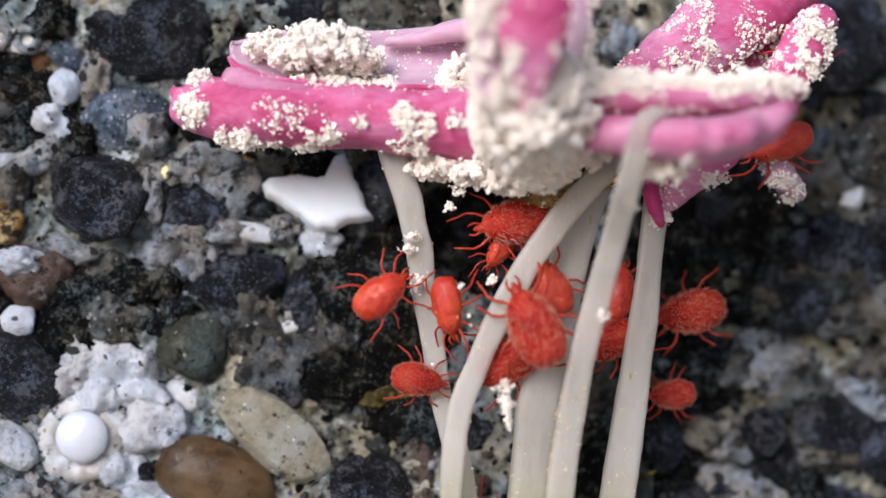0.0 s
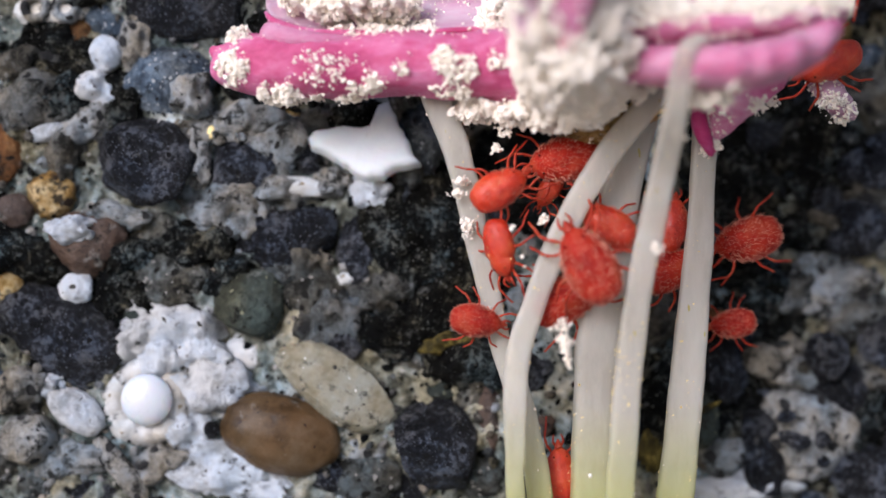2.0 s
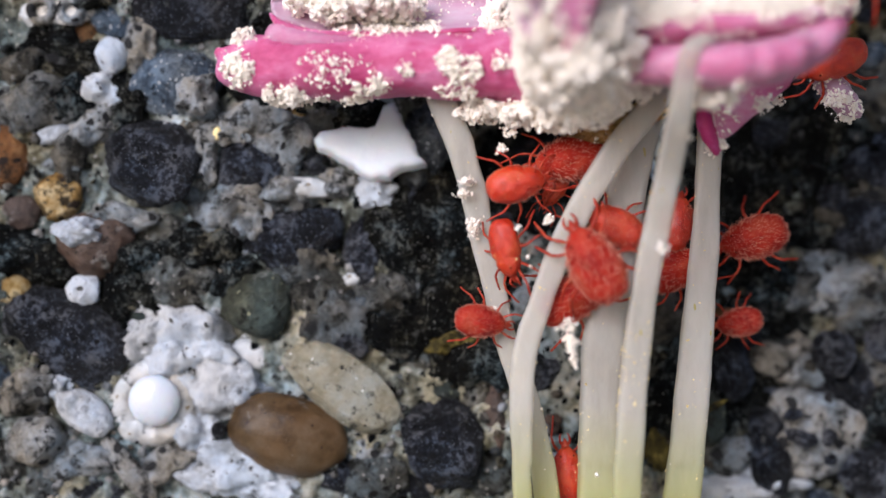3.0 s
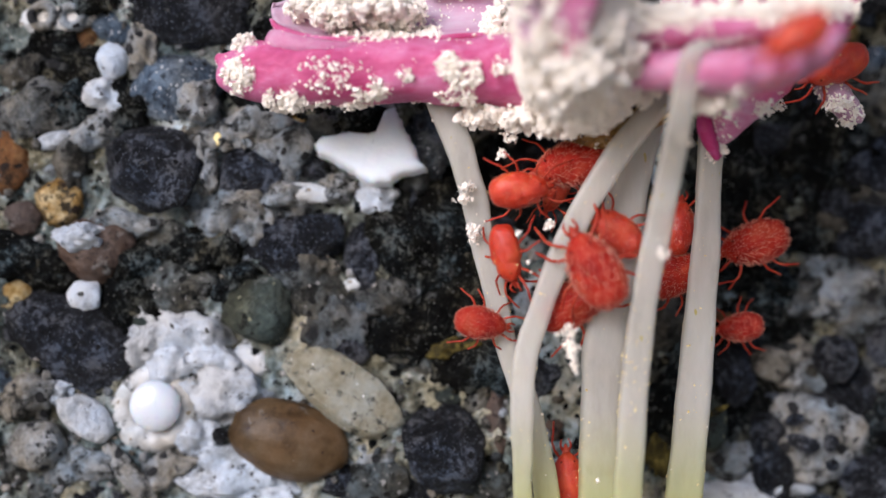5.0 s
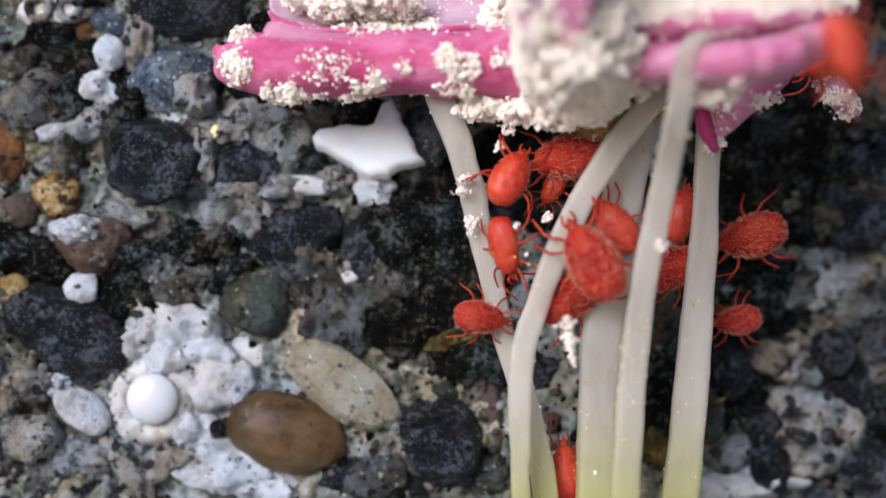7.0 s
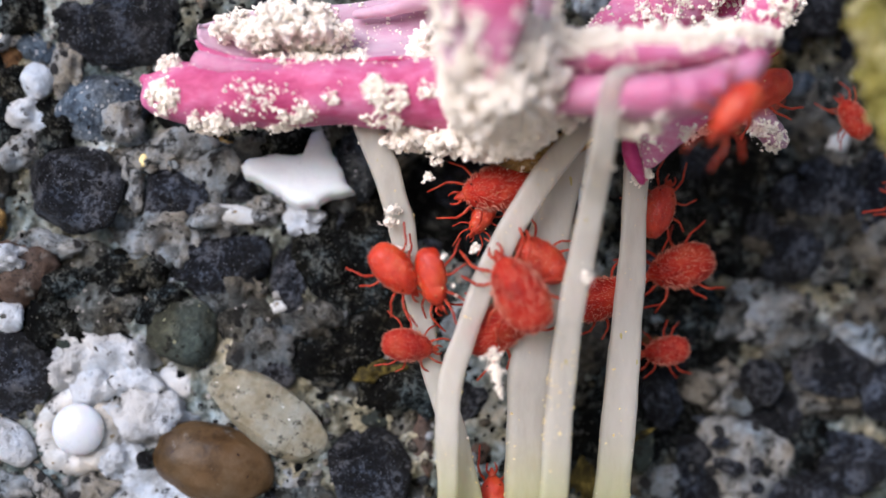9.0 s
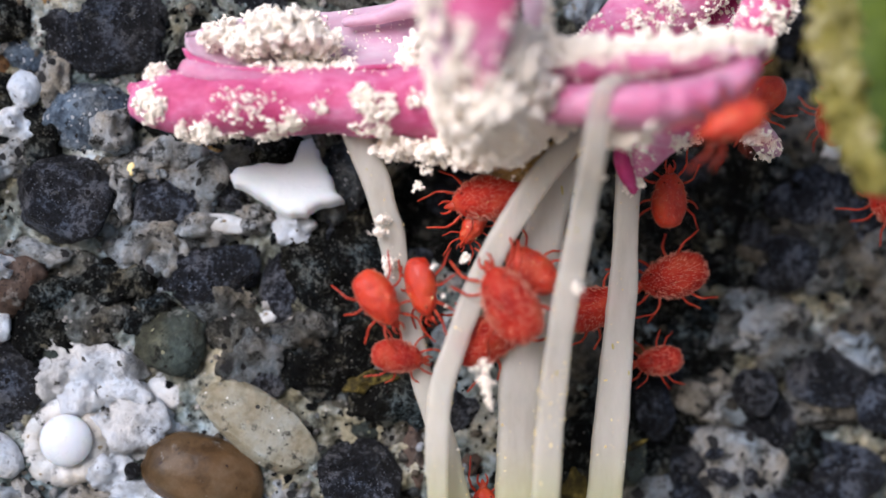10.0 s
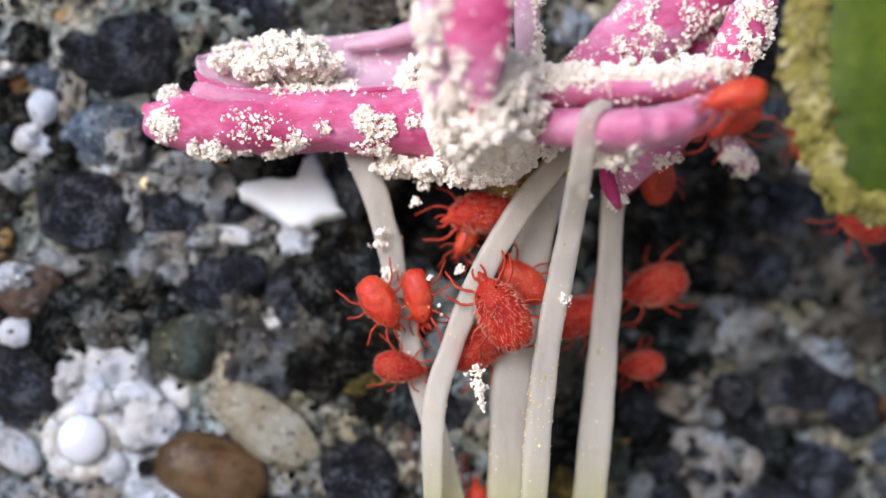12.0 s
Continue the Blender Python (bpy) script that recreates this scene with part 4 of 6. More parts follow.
def wall_grit():
    """The finer aggregate all over the mortar: dark crust, grey sand and pale lime crumbs, gathered in patches, and dust between."""
    rng = np.random.default_rng(3)
    groups = {"dark_crumbs": (CRUST_SHADE, [], []), "sand_crumbs": (TAUPE_FINE, [], []), "lime_crumbs": (PALE_FINE, [], [])}
    for _ in range(4200):
        x, z = rng.uniform(-7.6, 8.6), rng.uniform(-4.6, 4.6)
        q = Vector((x, 7.7, z))
        # more dark crumbs right of the flower, above, as part of its shade
        tone = noise.noise(q * 0.55) + 0.55 * noise.noise(q * 1.4) + 0.3 * rng.normal() + 0.04 - 0.3 / (1 + math.exp(-(x - 0.0) * 3)) + (0.25 if z < -0.3 else -0.2) / (1 + math.exp(-(x - 4.4) * 3))
        kind = "dark_crumbs" if tone < 0.0 else "sand_crumbs" if tone < 0.28 else "lime_crumbs"
        s = 0.03 + 0.1 * rng.random() ** 2.2
        groups[kind][1].append((x, face_y(x, z) - 0.12 * s, z))
        groups[kind][2].append(s)
    for name, (material, pts, sizes) in groups.items():
        ob = new(name, crumbs_mesh(name, np.array(pts), sizes, material, rng, 1, 0.8))
        ob.parent = wall
        tagged(ob, kind="stuff")
    n = 4000
    x, z = rng.uniform(-7.6, 8.6, n), rng.uniform(-4.6, 4.6, n)
    s = 0.008 + 0.03 * rng.random(n) ** 3
    pts = [(a, face_y(a, b) - 0.02 - 0.3 * r, b) for a, b, r in zip(x, z, s)]
    ob = new("grit", grains_mesh("grit", np.array(pts), s, GRIT, rng))
    ob.parent = wall
    tagged(ob, "loose sand grains and dark crumbs", kind="stuff")


wall_grit()

# ---- the flower ----
flower = tagged(empty("flower", (1.9, -1.6, -9.0)), "faded pink flower head dusted with white grains on pale waxy stalks", "flower")
BASE = Vector((1.9, -1.6, -9.0))


def flower_part(name, bm, material, label=""):
    bmesh.ops.translate(bm, verts=bm.verts, vec=-BASE)
    return part(name, bm, material, flower, label)


def petals():
    """The petals, from the wall outwards, each a fleshy rolled strip."""
    made = {}
    made["lower"] = flower_part("petal", tube([
        (-2.984, -1.190, 2.611, 0.118, 0.12), (-2.766, -1.225, 2.500, 0.367, 0.3), (-2.151, -1.295, 2.416, 0.412, 0.42), (-1.391, -1.330, 2.389, 0.426, 0.5),
        (-0.482, -1.400, 2.434, 0.441, 0.55), (0.496, -1.470, 2.425, 0.470, 0.55), (1.317, -1.540, 2.342, 0.485, 0.5), (2.065, -1.540, 2.252, 0.441, 0.45)],
        70, 30, 0.06, 1.6, 1.0), PETAL, "bright pink fleshy petal edge")
    made["fold"] = flower_part("petal_fold", tube([
        (-2.270, -1.300, 2.930, 0.088, 0.08), (-2.140, -1.400, 2.825, 0.221, 0.22), (-1.679, -1.505, 2.706, 0.176, 0.24), (-1.156, -1.470, 2.711, 0.132, 0.2),
        (-0.483, -1.365, 2.785, 0.073, 0.16), (0.121, -1.330, 2.805, 0.059, 0.1)], 50, 20, 0.02, 2.0, 4.0), PETAL_SOFT, "lilac fold of the petal")
    made["upper"] = flower_part("petal", sheet([
        [(-2.279, -1.365, 3.102), (-2.293, -1.239, 3.151), (-2.289, -1.274, 3.207), (-2.289, -1.274, 3.199), (-2.299, -1.190, 3.326), (-2.295, -1.225, 3.290)],
        [(-2.054, -1.505, 2.916), (-2.067, -1.379, 2.964), (-2.077, -1.274, 3.040), (-2.091, -1.134, 3.259), (-2.099, -1.050, 3.325), (-2.096, -1.085, 3.435)],
        [(-1.599, -1.575, 2.831), (-1.609, -1.449, 2.879), (-1.623, -1.260, 2.966), (-1.641, -1.029, 3.198), (-1.648, -0.945, 3.373), (-1.645, -0.980, 3.583)],
        [(-1.001, -1.575, 2.816), (-1.007, -1.449, 2.864), (-1.018, -1.225, 2.956), (-1.031, -0.959, 3.194), (-1.035, -0.875, 3.407), (-1.034, -0.910, 3.672)],
        [(-0.329, -1.540, 2.836), (-0.331, -1.414, 2.884), (-0.335, -1.190, 2.976), (-0.339, -0.924, 3.214), (-0.341, -0.840, 3.444), (-0.340, -0.875, 3.716)],
        [(0.269, -1.540, 2.866), (0.271, -1.414, 2.914), (0.274, -1.190, 3.006), (0.278, -0.924, 3.245), (0.279, -0.840, 3.506), (0.278, -0.875, 3.809)],
        [(0.793, -1.540, 2.866), (0.798, -1.414, 2.914), (0.807, -1.190, 3.006), (0.817, -0.924, 3.245), (0.820, -0.840, 3.545), (0.819, -0.875, 3.886)],
        [(1.317, -1.540, 2.806), (1.325, -1.414, 2.854), (1.340, -1.190, 2.946), (1.357, -0.924, 3.184), (1.362, -0.840, 3.529), (1.360, -0.875, 3.917)]], 70, 20, 0.07, 0.06, 2.0), PETAL_PALE, "pale cupped inner face of a petal")
    made["flap"] = flower_part("petal_fold", tube([
        (-0.184, -1.050, 3.532, 0.059, 0.06), (0.199, -1.085, 3.603, 0.103, 0.1), (0.657, -1.120, 3.734, 0.147, 0.14), (1.111, -1.190, 3.813, 0.176, 0.16)], 24, 14, 0.03, 2.2, 3.3), PETAL_PALE, "curled pale flap inside the petal")
    made["rim"] = flower_part("petal_rim", tube([
        (-2.290, -1.365, 3.120, 0.02, 0.03), (-2.129, -1.505, 2.961, 0.059, 0.08), (-1.673, -1.575, 2.846, 0.044, 0.08), (-1.001, -1.575, 2.824, 0.044, 0.08),
        (-0.180, -1.540, 2.844, 0.044, 0.08), (0.569, -1.540, 2.881, 0.044, 0.08), (1.093, -1.540, 2.761, 0.051, 0.08)], 60, 12, 0.01, 3.0, 3.0), PETAL, "pink petal rim")
    made["column"] = flower_part("petal", tube([
        (1.504, -4.250, 4.408, 0.45, 0.12), (1.504, -4.250, 3.957, 0.45, 0.12), (1.494, -4.250, 3.457, 0.43, 0.12), (1.503, -4.150, 3.018, 0.35, 0.12), (1.539, -4.000, 2.655, 0.22, 0.11),
        (1.602, -3.700, 2.228, 0.088, 0.08)], 40, 20, 0.03, 1.5, 5.0), PETAL, "upright pink petal standing forward")
    made["heart"] = flower_part("flower_centre", tube([
        (1.30, -3.350, 3.20, 0.20, 0.20), (1.48, -3.250, 2.95, 0.45, 0.36), (1.657, -2.808, 2.615, 0.70, 0.52), (1.820, -2.215, 2.300, 0.68, 0.56),
        (1.820, -1.750, 2.030, 0.42, 0.40), (1.720, -1.620, 1.880, 0.22, 0.22)], 50, 26, 0.12, 1.6, 6.0), CAKE, "flower centre caked with white grains")
    made["ledge"] = flower_part("petal", tube([
        (0.93, -4.050, 4.40, 0.09, 0.10), (0.93, -4.050, 3.90, 0.11, 0.12), (0.92, -4.000, 3.40, 0.13, 0.14), (1.00, -3.850, 2.95, 0.16, 0.18), (1.14, -3.600, 2.55, 0.22, 0.22)],
        30, 16, 0.05, 1.8, 2.2), PETAL_PALE, "pale petal edge thick with grains")
    made["sliver"] = flower_part("petal", tube([
        (2.241, -2.610, 4.475, 0.162, 0.1), (2.241, -2.610, 3.553, 0.162, 0.1), (2.250, -2.412, 2.944, 0.147, 0.1)], 24, 14, 0.02, 1.5, 9.0), PETAL_PALE, "narrow upright petal")
    made["back"] = flower_part("petal", tube([
        (3.145, -1.330, 3.032, 0.382, 0.25), (3.573, -1.260, 3.421, 0.456, 0.3), (4.156, -1.190, 3.889, 0.514, 0.32), (4.933, -1.120, 4.513, 0.559, 0.3),
        (5.486, -1.050, 4.988, 0.514, 0.3)], 40, 22, 0.08, 1.8, 7.0), PETAL, "pink petal rising behind, half covered in grains")
    # shade on this petal is put into the deeper colour
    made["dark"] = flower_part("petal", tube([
        (4.767, -0.840, 3.103, 0.191, 0.1), (4.922, -0.840, 3.568, 0.250, 0.12), (5.193, -0.840, 4.110, 0.250, 0.12)], 24, 14, 0.03, 1.8, 2.5), PETAL_DEEP, "rear petal, its shade painted dark red")
    folded = tube([
        (2.312, -2.610, 2.291, 0.221, 0.2), (2.751, -3.005, 2.244, 0.265, 0.3), (3.374, -3.400, 2.197, 0.279, 0.4), (3.986, -3.400, 2.265, 0.265, 0.4),
        (4.510, -3.203, 2.468, 0.250, 0.3), (4.849, -3.005, 2.730, 0.162, 0.2)], 90, 26, 0.03, 1.6, 8.0)
    for v in folded.verts:
        # fine ribs across the edge
        v.co.y -= 0.022 * math.sin(15 * v.co.x + 2.0 * noise.noise(v.co * 1.5)) - 0.05 * noise.noise(v.co * 2.5)
    made["right_low"] = flower_part("petal", folded, PETAL_SOFT, "pink petal edge with a deep fold")
    made["right_top"] = flower_part("petal", tube([
        (2.264, -2.412, 2.787, 0.221, 0.3), (2.780, -2.808, 2.745, 0.221, 0.4), (3.446, -3.005, 2.730, 0.206, 0.45), (4.141, -3.005, 2.772, 0.191, 0.45),
        (4.675, -2.808, 2.885, 0.176, 0.35), (5.007, -2.610, 3.000, 0.147, 0.25)], 50, 22, 0.04, 1.6, 9.0), PETAL_SOFT, "upper lip of the folded pink petal")
    made["right_up"] = flower_part("petal", tube([
        (5.063, -1.820, 3.107, 0.294, 0.2), (5.266, -1.750, 3.562, 0.323, 0.2), (5.470, -1.680, 3.946, 0.309, 0.18), (5.675, -1.610, 4.258, 0.206, 0.14)],
        30, 18, 0.05, 1.8, 3.5), PETAL, "upturned petal tip")
    made["droop"] = flower_part("petal", tube([
        (4.535, -1.540, 2.290, 0.147, 0.2), (4.161, -1.540, 2.103, 0.250, 0.24), (3.868, -1.505, 1.844, 0.250, 0.24), (3.649, -1.470, 1.547, 0.176, 0.18),
        (3.634, -1.470, 1.299, 0.059, 0.08)], 36, 18, 0.04, 2.4, 4.5), PETAL, "drooping pink petal tip")
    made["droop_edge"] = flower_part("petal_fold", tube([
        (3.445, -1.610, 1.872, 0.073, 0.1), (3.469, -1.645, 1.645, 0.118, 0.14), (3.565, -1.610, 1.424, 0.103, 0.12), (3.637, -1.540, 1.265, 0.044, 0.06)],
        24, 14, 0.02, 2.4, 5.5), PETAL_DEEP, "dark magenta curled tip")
    made["calyx"] = flower_part("calyx", tube([
        (1.650, -1.120, 2.031, 0.441, 0.4), (2.101, -1.190, 1.834, 0.441, 0.5), (2.549, -1.260, 1.904, 0.367, 0.4), (3.134, -1.400, 2.193, 0.265, 0.3)],
        24, 18, 0.05, 1.6, 6.5), AMBER, "amber underside of the flower head")
    made["far_tip"] = flower_part("petal", tube([
        (5.111, -0.700, 2.579, 0.103, 0.12), (5.344, -0.700, 2.267, 0.191, 0.16), (5.578, -0.700, 1.955, 0.176, 0.14), (5.734, -0.700, 1.839, 0.073, 0.08)],
        20, 14, 0.06, 2.5, 7.5), PETAL_PALE, "withered pale petal tip")
    return made


PETALS = petals()
STALK_ROWS = 110


def stalk(rows, label=""):
    return flower_part("stalk", tube(rows, STALK_ROWS, 22, 0.02, 1.1, len(flower.children) * 1.7, (True, False), 0.55), STALK, label)


STALKS = [
    stalk([(-0.075, -1.186, 2.215, 0.17, 0.12), (-0.006, -1.182, 1.988, 0.185, 0.12), (0.231, -1.162, 1.441, 0.182, 0.12), (0.338, -1.148, 1.061, 0.173, 0.12), (0.446, -1.135, 0.680, 0.190, 0.12), (0.511, -1.121, 0.298, 0.172, 0.12), (0.604, -1.109, -0.084, 0.171, 0.12), (0.700, -1.102, -0.466, 0.168, 0.12), (0.789, -1.094, -0.925, 0.150, 0.12), (0.900, -1.086, -1.385, 0.150, 0.12), (1.123, -1.075, -1.998, 0.180, 0.12), (1.278, -1.064, -2.612, 0.176, 0.12), (1.425, -1.051, -3.381, 0.177, 0.12), (1.6, -1.2, -6.0, 0.2, 0.18), (1.7, -1.5, -9.05, 0.2, 0.2)],
          "thin translucent stalk behind the others"),
    stalk([(2.90, -1.75, 2.08, 0.15, 0.12), (2.733, -1.742, 1.849, 0.166, 0.12), (2.369, -1.724, 1.405, 0.170, 0.12), (2.126, -1.710, 1.035, 0.174, 0.12), (1.894, -1.695, 0.664, 0.178, 0.12), (1.702, -1.680, 0.292, 0.182, 0.12), (1.529, -1.663, -0.080, 0.168, 0.12), (1.393, -1.647, -0.453, 0.155, 0.12), (1.267, -1.630, -0.826, 0.155, 0.12), (1.138, -1.613, -1.200, 0.163, 0.12), (1.073, -1.589, -1.575, 0.162, 0.12), (1.056, -1.562, -1.951, 0.155, 0.12), (1.067, -1.509, -2.707, 0.143, 0.12), (1.077, -1.470, -3.313, 0.135, 0.12), (1.3, -1.5, -6.0, 0.16, 0.16), (1.6, -1.7, -9.05, 0.2, 0.2)],
          "waxy white stalk leaning across the rest"),
    stalk([(3.213, -3.620, 2.494, 0.051, 0.05), (3.059, -3.660, 2.462, 0.096, 0.07), (2.945, -3.600, 2.288, 0.134, 0.13), (2.885, -3.226, 1.647, 0.158, 0.13), (2.876, -2.884, 1.327, 0.160, 0.13), (2.853, -2.571, 0.992, 0.166, 0.13), (2.805, -2.386, 0.643, 0.171, 0.13), (2.760, -2.200, 0.286, 0.168, 0.13), (2.692, -2.115, -0.077, 0.170, 0.13), (2.634, -2.031, -0.443, 0.172, 0.13), (2.592, -1.938, -0.812, 0.178, 0.13), (2.561, -1.840, -1.185, 0.177, 0.13), (2.530, -1.799, -1.558, 0.177, 0.13), (2.504, -1.772, -1.930, 0.177, 0.13), (2.463, -1.719, -2.678, 0.189, 0.13), (2.438, -1.680, -3.278, 0.197, 0.13), (2.35, -1.7, -6.0, 0.22, 0.2), (2.2, -1.8, -9.05, 0.24, 0.24)],
          "tall waxy white stalk reaching over the petal"),
    stalk([(2.80, -1.12, 1.917, 0.22, 0.22), (2.566, -1.126, 1.064, 0.251, 0.22), (2.386, -1.131, 0.300, 0.296, 0.22), (2.276, -1.136, -0.464, 0.303, 0.22), (2.184, -1.147, -1.227, 0.289, 0.22), (2.140, -1.173, -1.988, 0.270, 0.22), (2.108, -1.198, -2.747, 0.263, 0.22), (2.083, -1.219, -3.354, 0.262, 0.22), (2.02, -1.38, -6.0, 0.36, 0.34), (2.0, -1.7, -9.05, 0.4, 0.36)],
          "thick pale main stem"),
    stalk([(3.66, -1.050, 2.23, 0.16, 0.13), (3.637, -1.050, 1.452, 0.165, 0.13), (3.614, -1.050, 1.069, 0.165, 0.13), (3.581, -1.050, 0.302, 0.184, 0.13), (3.524, -1.050, -0.465, 0.203, 0.13), (3.456, -1.050, -1.232, 0.225, 0.13), (3.392, -1.050, -1.999, 0.237, 0.13), (3.323, -1.050, -2.766, 0.244, 0.13), (3.259, -1.050, -3.380, 0.256, 0.13), (2.95, -1.2, -6.0, 0.26, 0.22), (2.3, -1.6, -9.05, 0.26, 0.24)],
          "waxy stalk standing apart"),
]

# where the grains lie: (meshes, tries, thin scatter, thick patches: x, y, z, half sizes, strength)
SCATTER = [
    ([PETALS["lower"]], 16000, 0.012, [(-2.696, -1.470, 2.373, 0.235, 0.221, 0.8), (-2.652, -1.400, 2.795, 0.176, 0.103, 0.8), (-2.050, -1.540, 2.028, 0.323, 0.191, 0.9),
      (-0.959, -1.680, 2.163, 0.250, 0.147, 0.6), (-1.377, -1.540, 1.916, 0.882, 0.103, 0.7), (0.118, -1.820, 2.295, 0.265, 0.294, 0.9), (0.561, -1.820, 2.148, 0.514, 0.367, 0.9),
      (-0.400, -1.750, 2.377, 0.221, 0.147, 0.4), (0.567, -1.610, 1.760, 0.661, 0.221, 1.0), (1.299, -1.820, 1.926, 0.441, 0.441, 1.0), (-1.442, -1.680, 2.311, 0.661, 0.221, 0.12)]),
    ([PETALS["upper"], PETALS["rim"]], 14000, 0.02, [(-0.931, -1.470, 3.236, 0.661, 0.441, 1.0), (-1.838, -1.400, 3.247, 0.367, 0.176, 0.9), (-1.396, -1.260, 3.573, 0.956, 0.221, 0.9),
      (0.796, -1.470, 3.086, 0.265, 0.294, 1.0), (-0.180, -1.540, 2.963, 0.294, 0.103, 0.4)]),
    ([PETALS["fold"]], 600, 0.02, []),
    ([PETALS["heart"]], 20000, 1.0, [(1.640, -3.005, 2.369, 0.956, 1.103, 0.95)]),
    ([PETALS["ledge"]], 2500, 0.7, []),
    ([PETALS["column"]], 2500, 0.01, [(1.08, -4.100, 3.4, 0.10, 0.9, 0.6), (1.93, -4.100, 3.3, 0.08, 0.9, 0.5), (1.30, -3.950, 2.7, 0.16, 0.45, 0.7), (1.75, -3.95, 2.7, 0.14, 0.4, 0.6), (1.58, -3.700, 2.25, 0.441, 0.25, 0.9)]),
    ([PETALS["sliver"]], 900, 0.05, [(2.397, -2.610, 3.411, 0.103, 0.882, 0.9)]),
    ([PETALS["back"], PETALS["dark"]], 6000, 0.25, [(4.114, -1.400, 3.549, 0.588, 0.367, 0.9), (3.586, -1.400, 3.172, 0.514, 0.176, 0.9)]),
    ([PETALS["right_top"], PETALS["right_up"]], 7000, 0.05, [(2.751, -3.005, 2.869, 0.661, 0.191, 1.0), (3.685, -3.203, 2.908, 0.956, 0.162, 1.0), (4.627, -3.005, 3.029, 0.514, 0.191, 1.0),
      (5.525, -1.750, 3.711, 0.294, 0.588, 0.9)]),
    ([PETALS["right_low"]], 2500, 0.01, [(2.359, -2.808, 2.323, 0.221, 0.294, 1.0), (3.221, -3.500, 1.901, 0.441, 0.132, 0.8)]),
    ([PETALS["droop"], PETALS["droop_edge"], PETALS["far_tip"]], 2500, 0.1, [(4.058, -1.680, 1.865, 0.294, 0.147, 0.8), (3.674, -1.540, 1.317, 0.147, 0.103, 0.8), (5.482, -0.770, 1.949, 0.294, 0.221, 0.8)]),
    ([PETALS["calyx"]], 2000, 0.1, [(1.703, -1.400, 1.778, 0.514, 0.221, 0.9)]),
    ([STALKS[0]], 1200, 0.005, [(0.364, -1.260, 0.842, 0.147, 0.132, 0.8), (0.463, -1.260, 0.311, 0.132, 0.221, 0.7)]),
    ([STALKS[1], STALKS[2], STALKS[3], STALKS[4]], 4000, 0.006, [(2.994, -3.005, 1.431, 0.103, 0.088, 0.9)]),
]
# heaps: middle, half sizes, number of grains
PILES = [
    (-0.989, -1.505, 3.306, 0.588, 0.4, 0.323, 900), (-1.489, -1.540, 3.135, 0.338, 0.2, 0.147, 240), (-1.206, -1.260, 3.497, 0.294, 0.3, 0.221, 300), (-0.482, -1.400, 3.247, 0.250, 0.3, 0.265, 250), (-1.801, -1.400, 3.277, 0.323, 0.25, 0.132, 200),
    (0.833, -1.470, 3.124, 0.206, 0.25, 0.265, 220), (0.610, -1.400, 1.816, 0.470, 0.3, 0.162, 420), (1.163, -1.610, 1.797, 0.485, 0.3, 0.221, 420), (1.520, -1.820, 1.668, 0.353, 0.3, 0.162, 260), (1.750, -1.950, 1.760, 0.380, 0.24, 0.130, 320), (2.280, -2.150, 2.120, 0.260, 0.26, 0.200, 300), (2.480, -2.050, 2.060, 0.340, 0.24, 0.200, 380), (2.120, -1.920, 1.860, 0.340, 0.22, 0.140, 300), (1.900, -2.600, 2.450, 0.420, 0.26, 0.300, 420),
    (0.193, -1.750, 2.303, 0.250, 0.16, 0.176, 180), (1.720, -2.700, 2.080, 0.600, 0.3, 0.300, 700), (1.382, -3.203, 2.276, 0.323, 0.3, 0.588, 500), (2.069, -3.203, 2.413, 0.397, 0.3, 0.485, 450),
    (0.95, -3.950, 3.2, 0.13, 0.2, 0.5, 260), (1.95, -3.600, 2.7, 0.25, 0.22, 0.3, 300), (1.62, -3.750, 2.2, 0.40, 0.22, 0.25, 320), (3.321, -3.005, 1.869, 0.323, 0.25, 0.162, 260), (2.780, -2.808, 2.955, 0.588, 0.3, 0.162, 420), (3.692, -2.808, 2.990, 0.588, 0.3, 0.176, 420),
    (4.510, -2.610, 3.057, 0.470, 0.3, 0.191, 320), (4.415, -1.400, 2.027, 0.118, 0.12, 0.118, 60), (5.285, -1.820, 3.550, 0.323, 0.2, 0.338, 320), (2.359, -2.808, 3.025, 0.294, 0.3, 0.221, 260),
    (-2.639, -1.505, 2.391, 0.191, 0.12, 0.147, 110), (-1.976, -1.540, 2.013, 0.250, 0.12, 0.118, 110), (5.435, -0.770, 2.260, 0.147, 0.1, 0.088, 50), (2.973, -3.005, 1.410, 0.073, 0.08, 0.073, 30), (2.780, -2.511, 0.000, 0.059, 0.05, 0.066, 26), (0.316, -1.400, 0.897, 0.081, 0.05, 0.051, 40), (0.286, -1.400, 0.716, 0.088, 0.05, 0.059, 40),
    (0.423, -1.330, 0.295, 0.088, 0.08, 0.103, 34), (1.430, -1.520, 0.370, 0.070, 0.05, 0.050, 22),
]


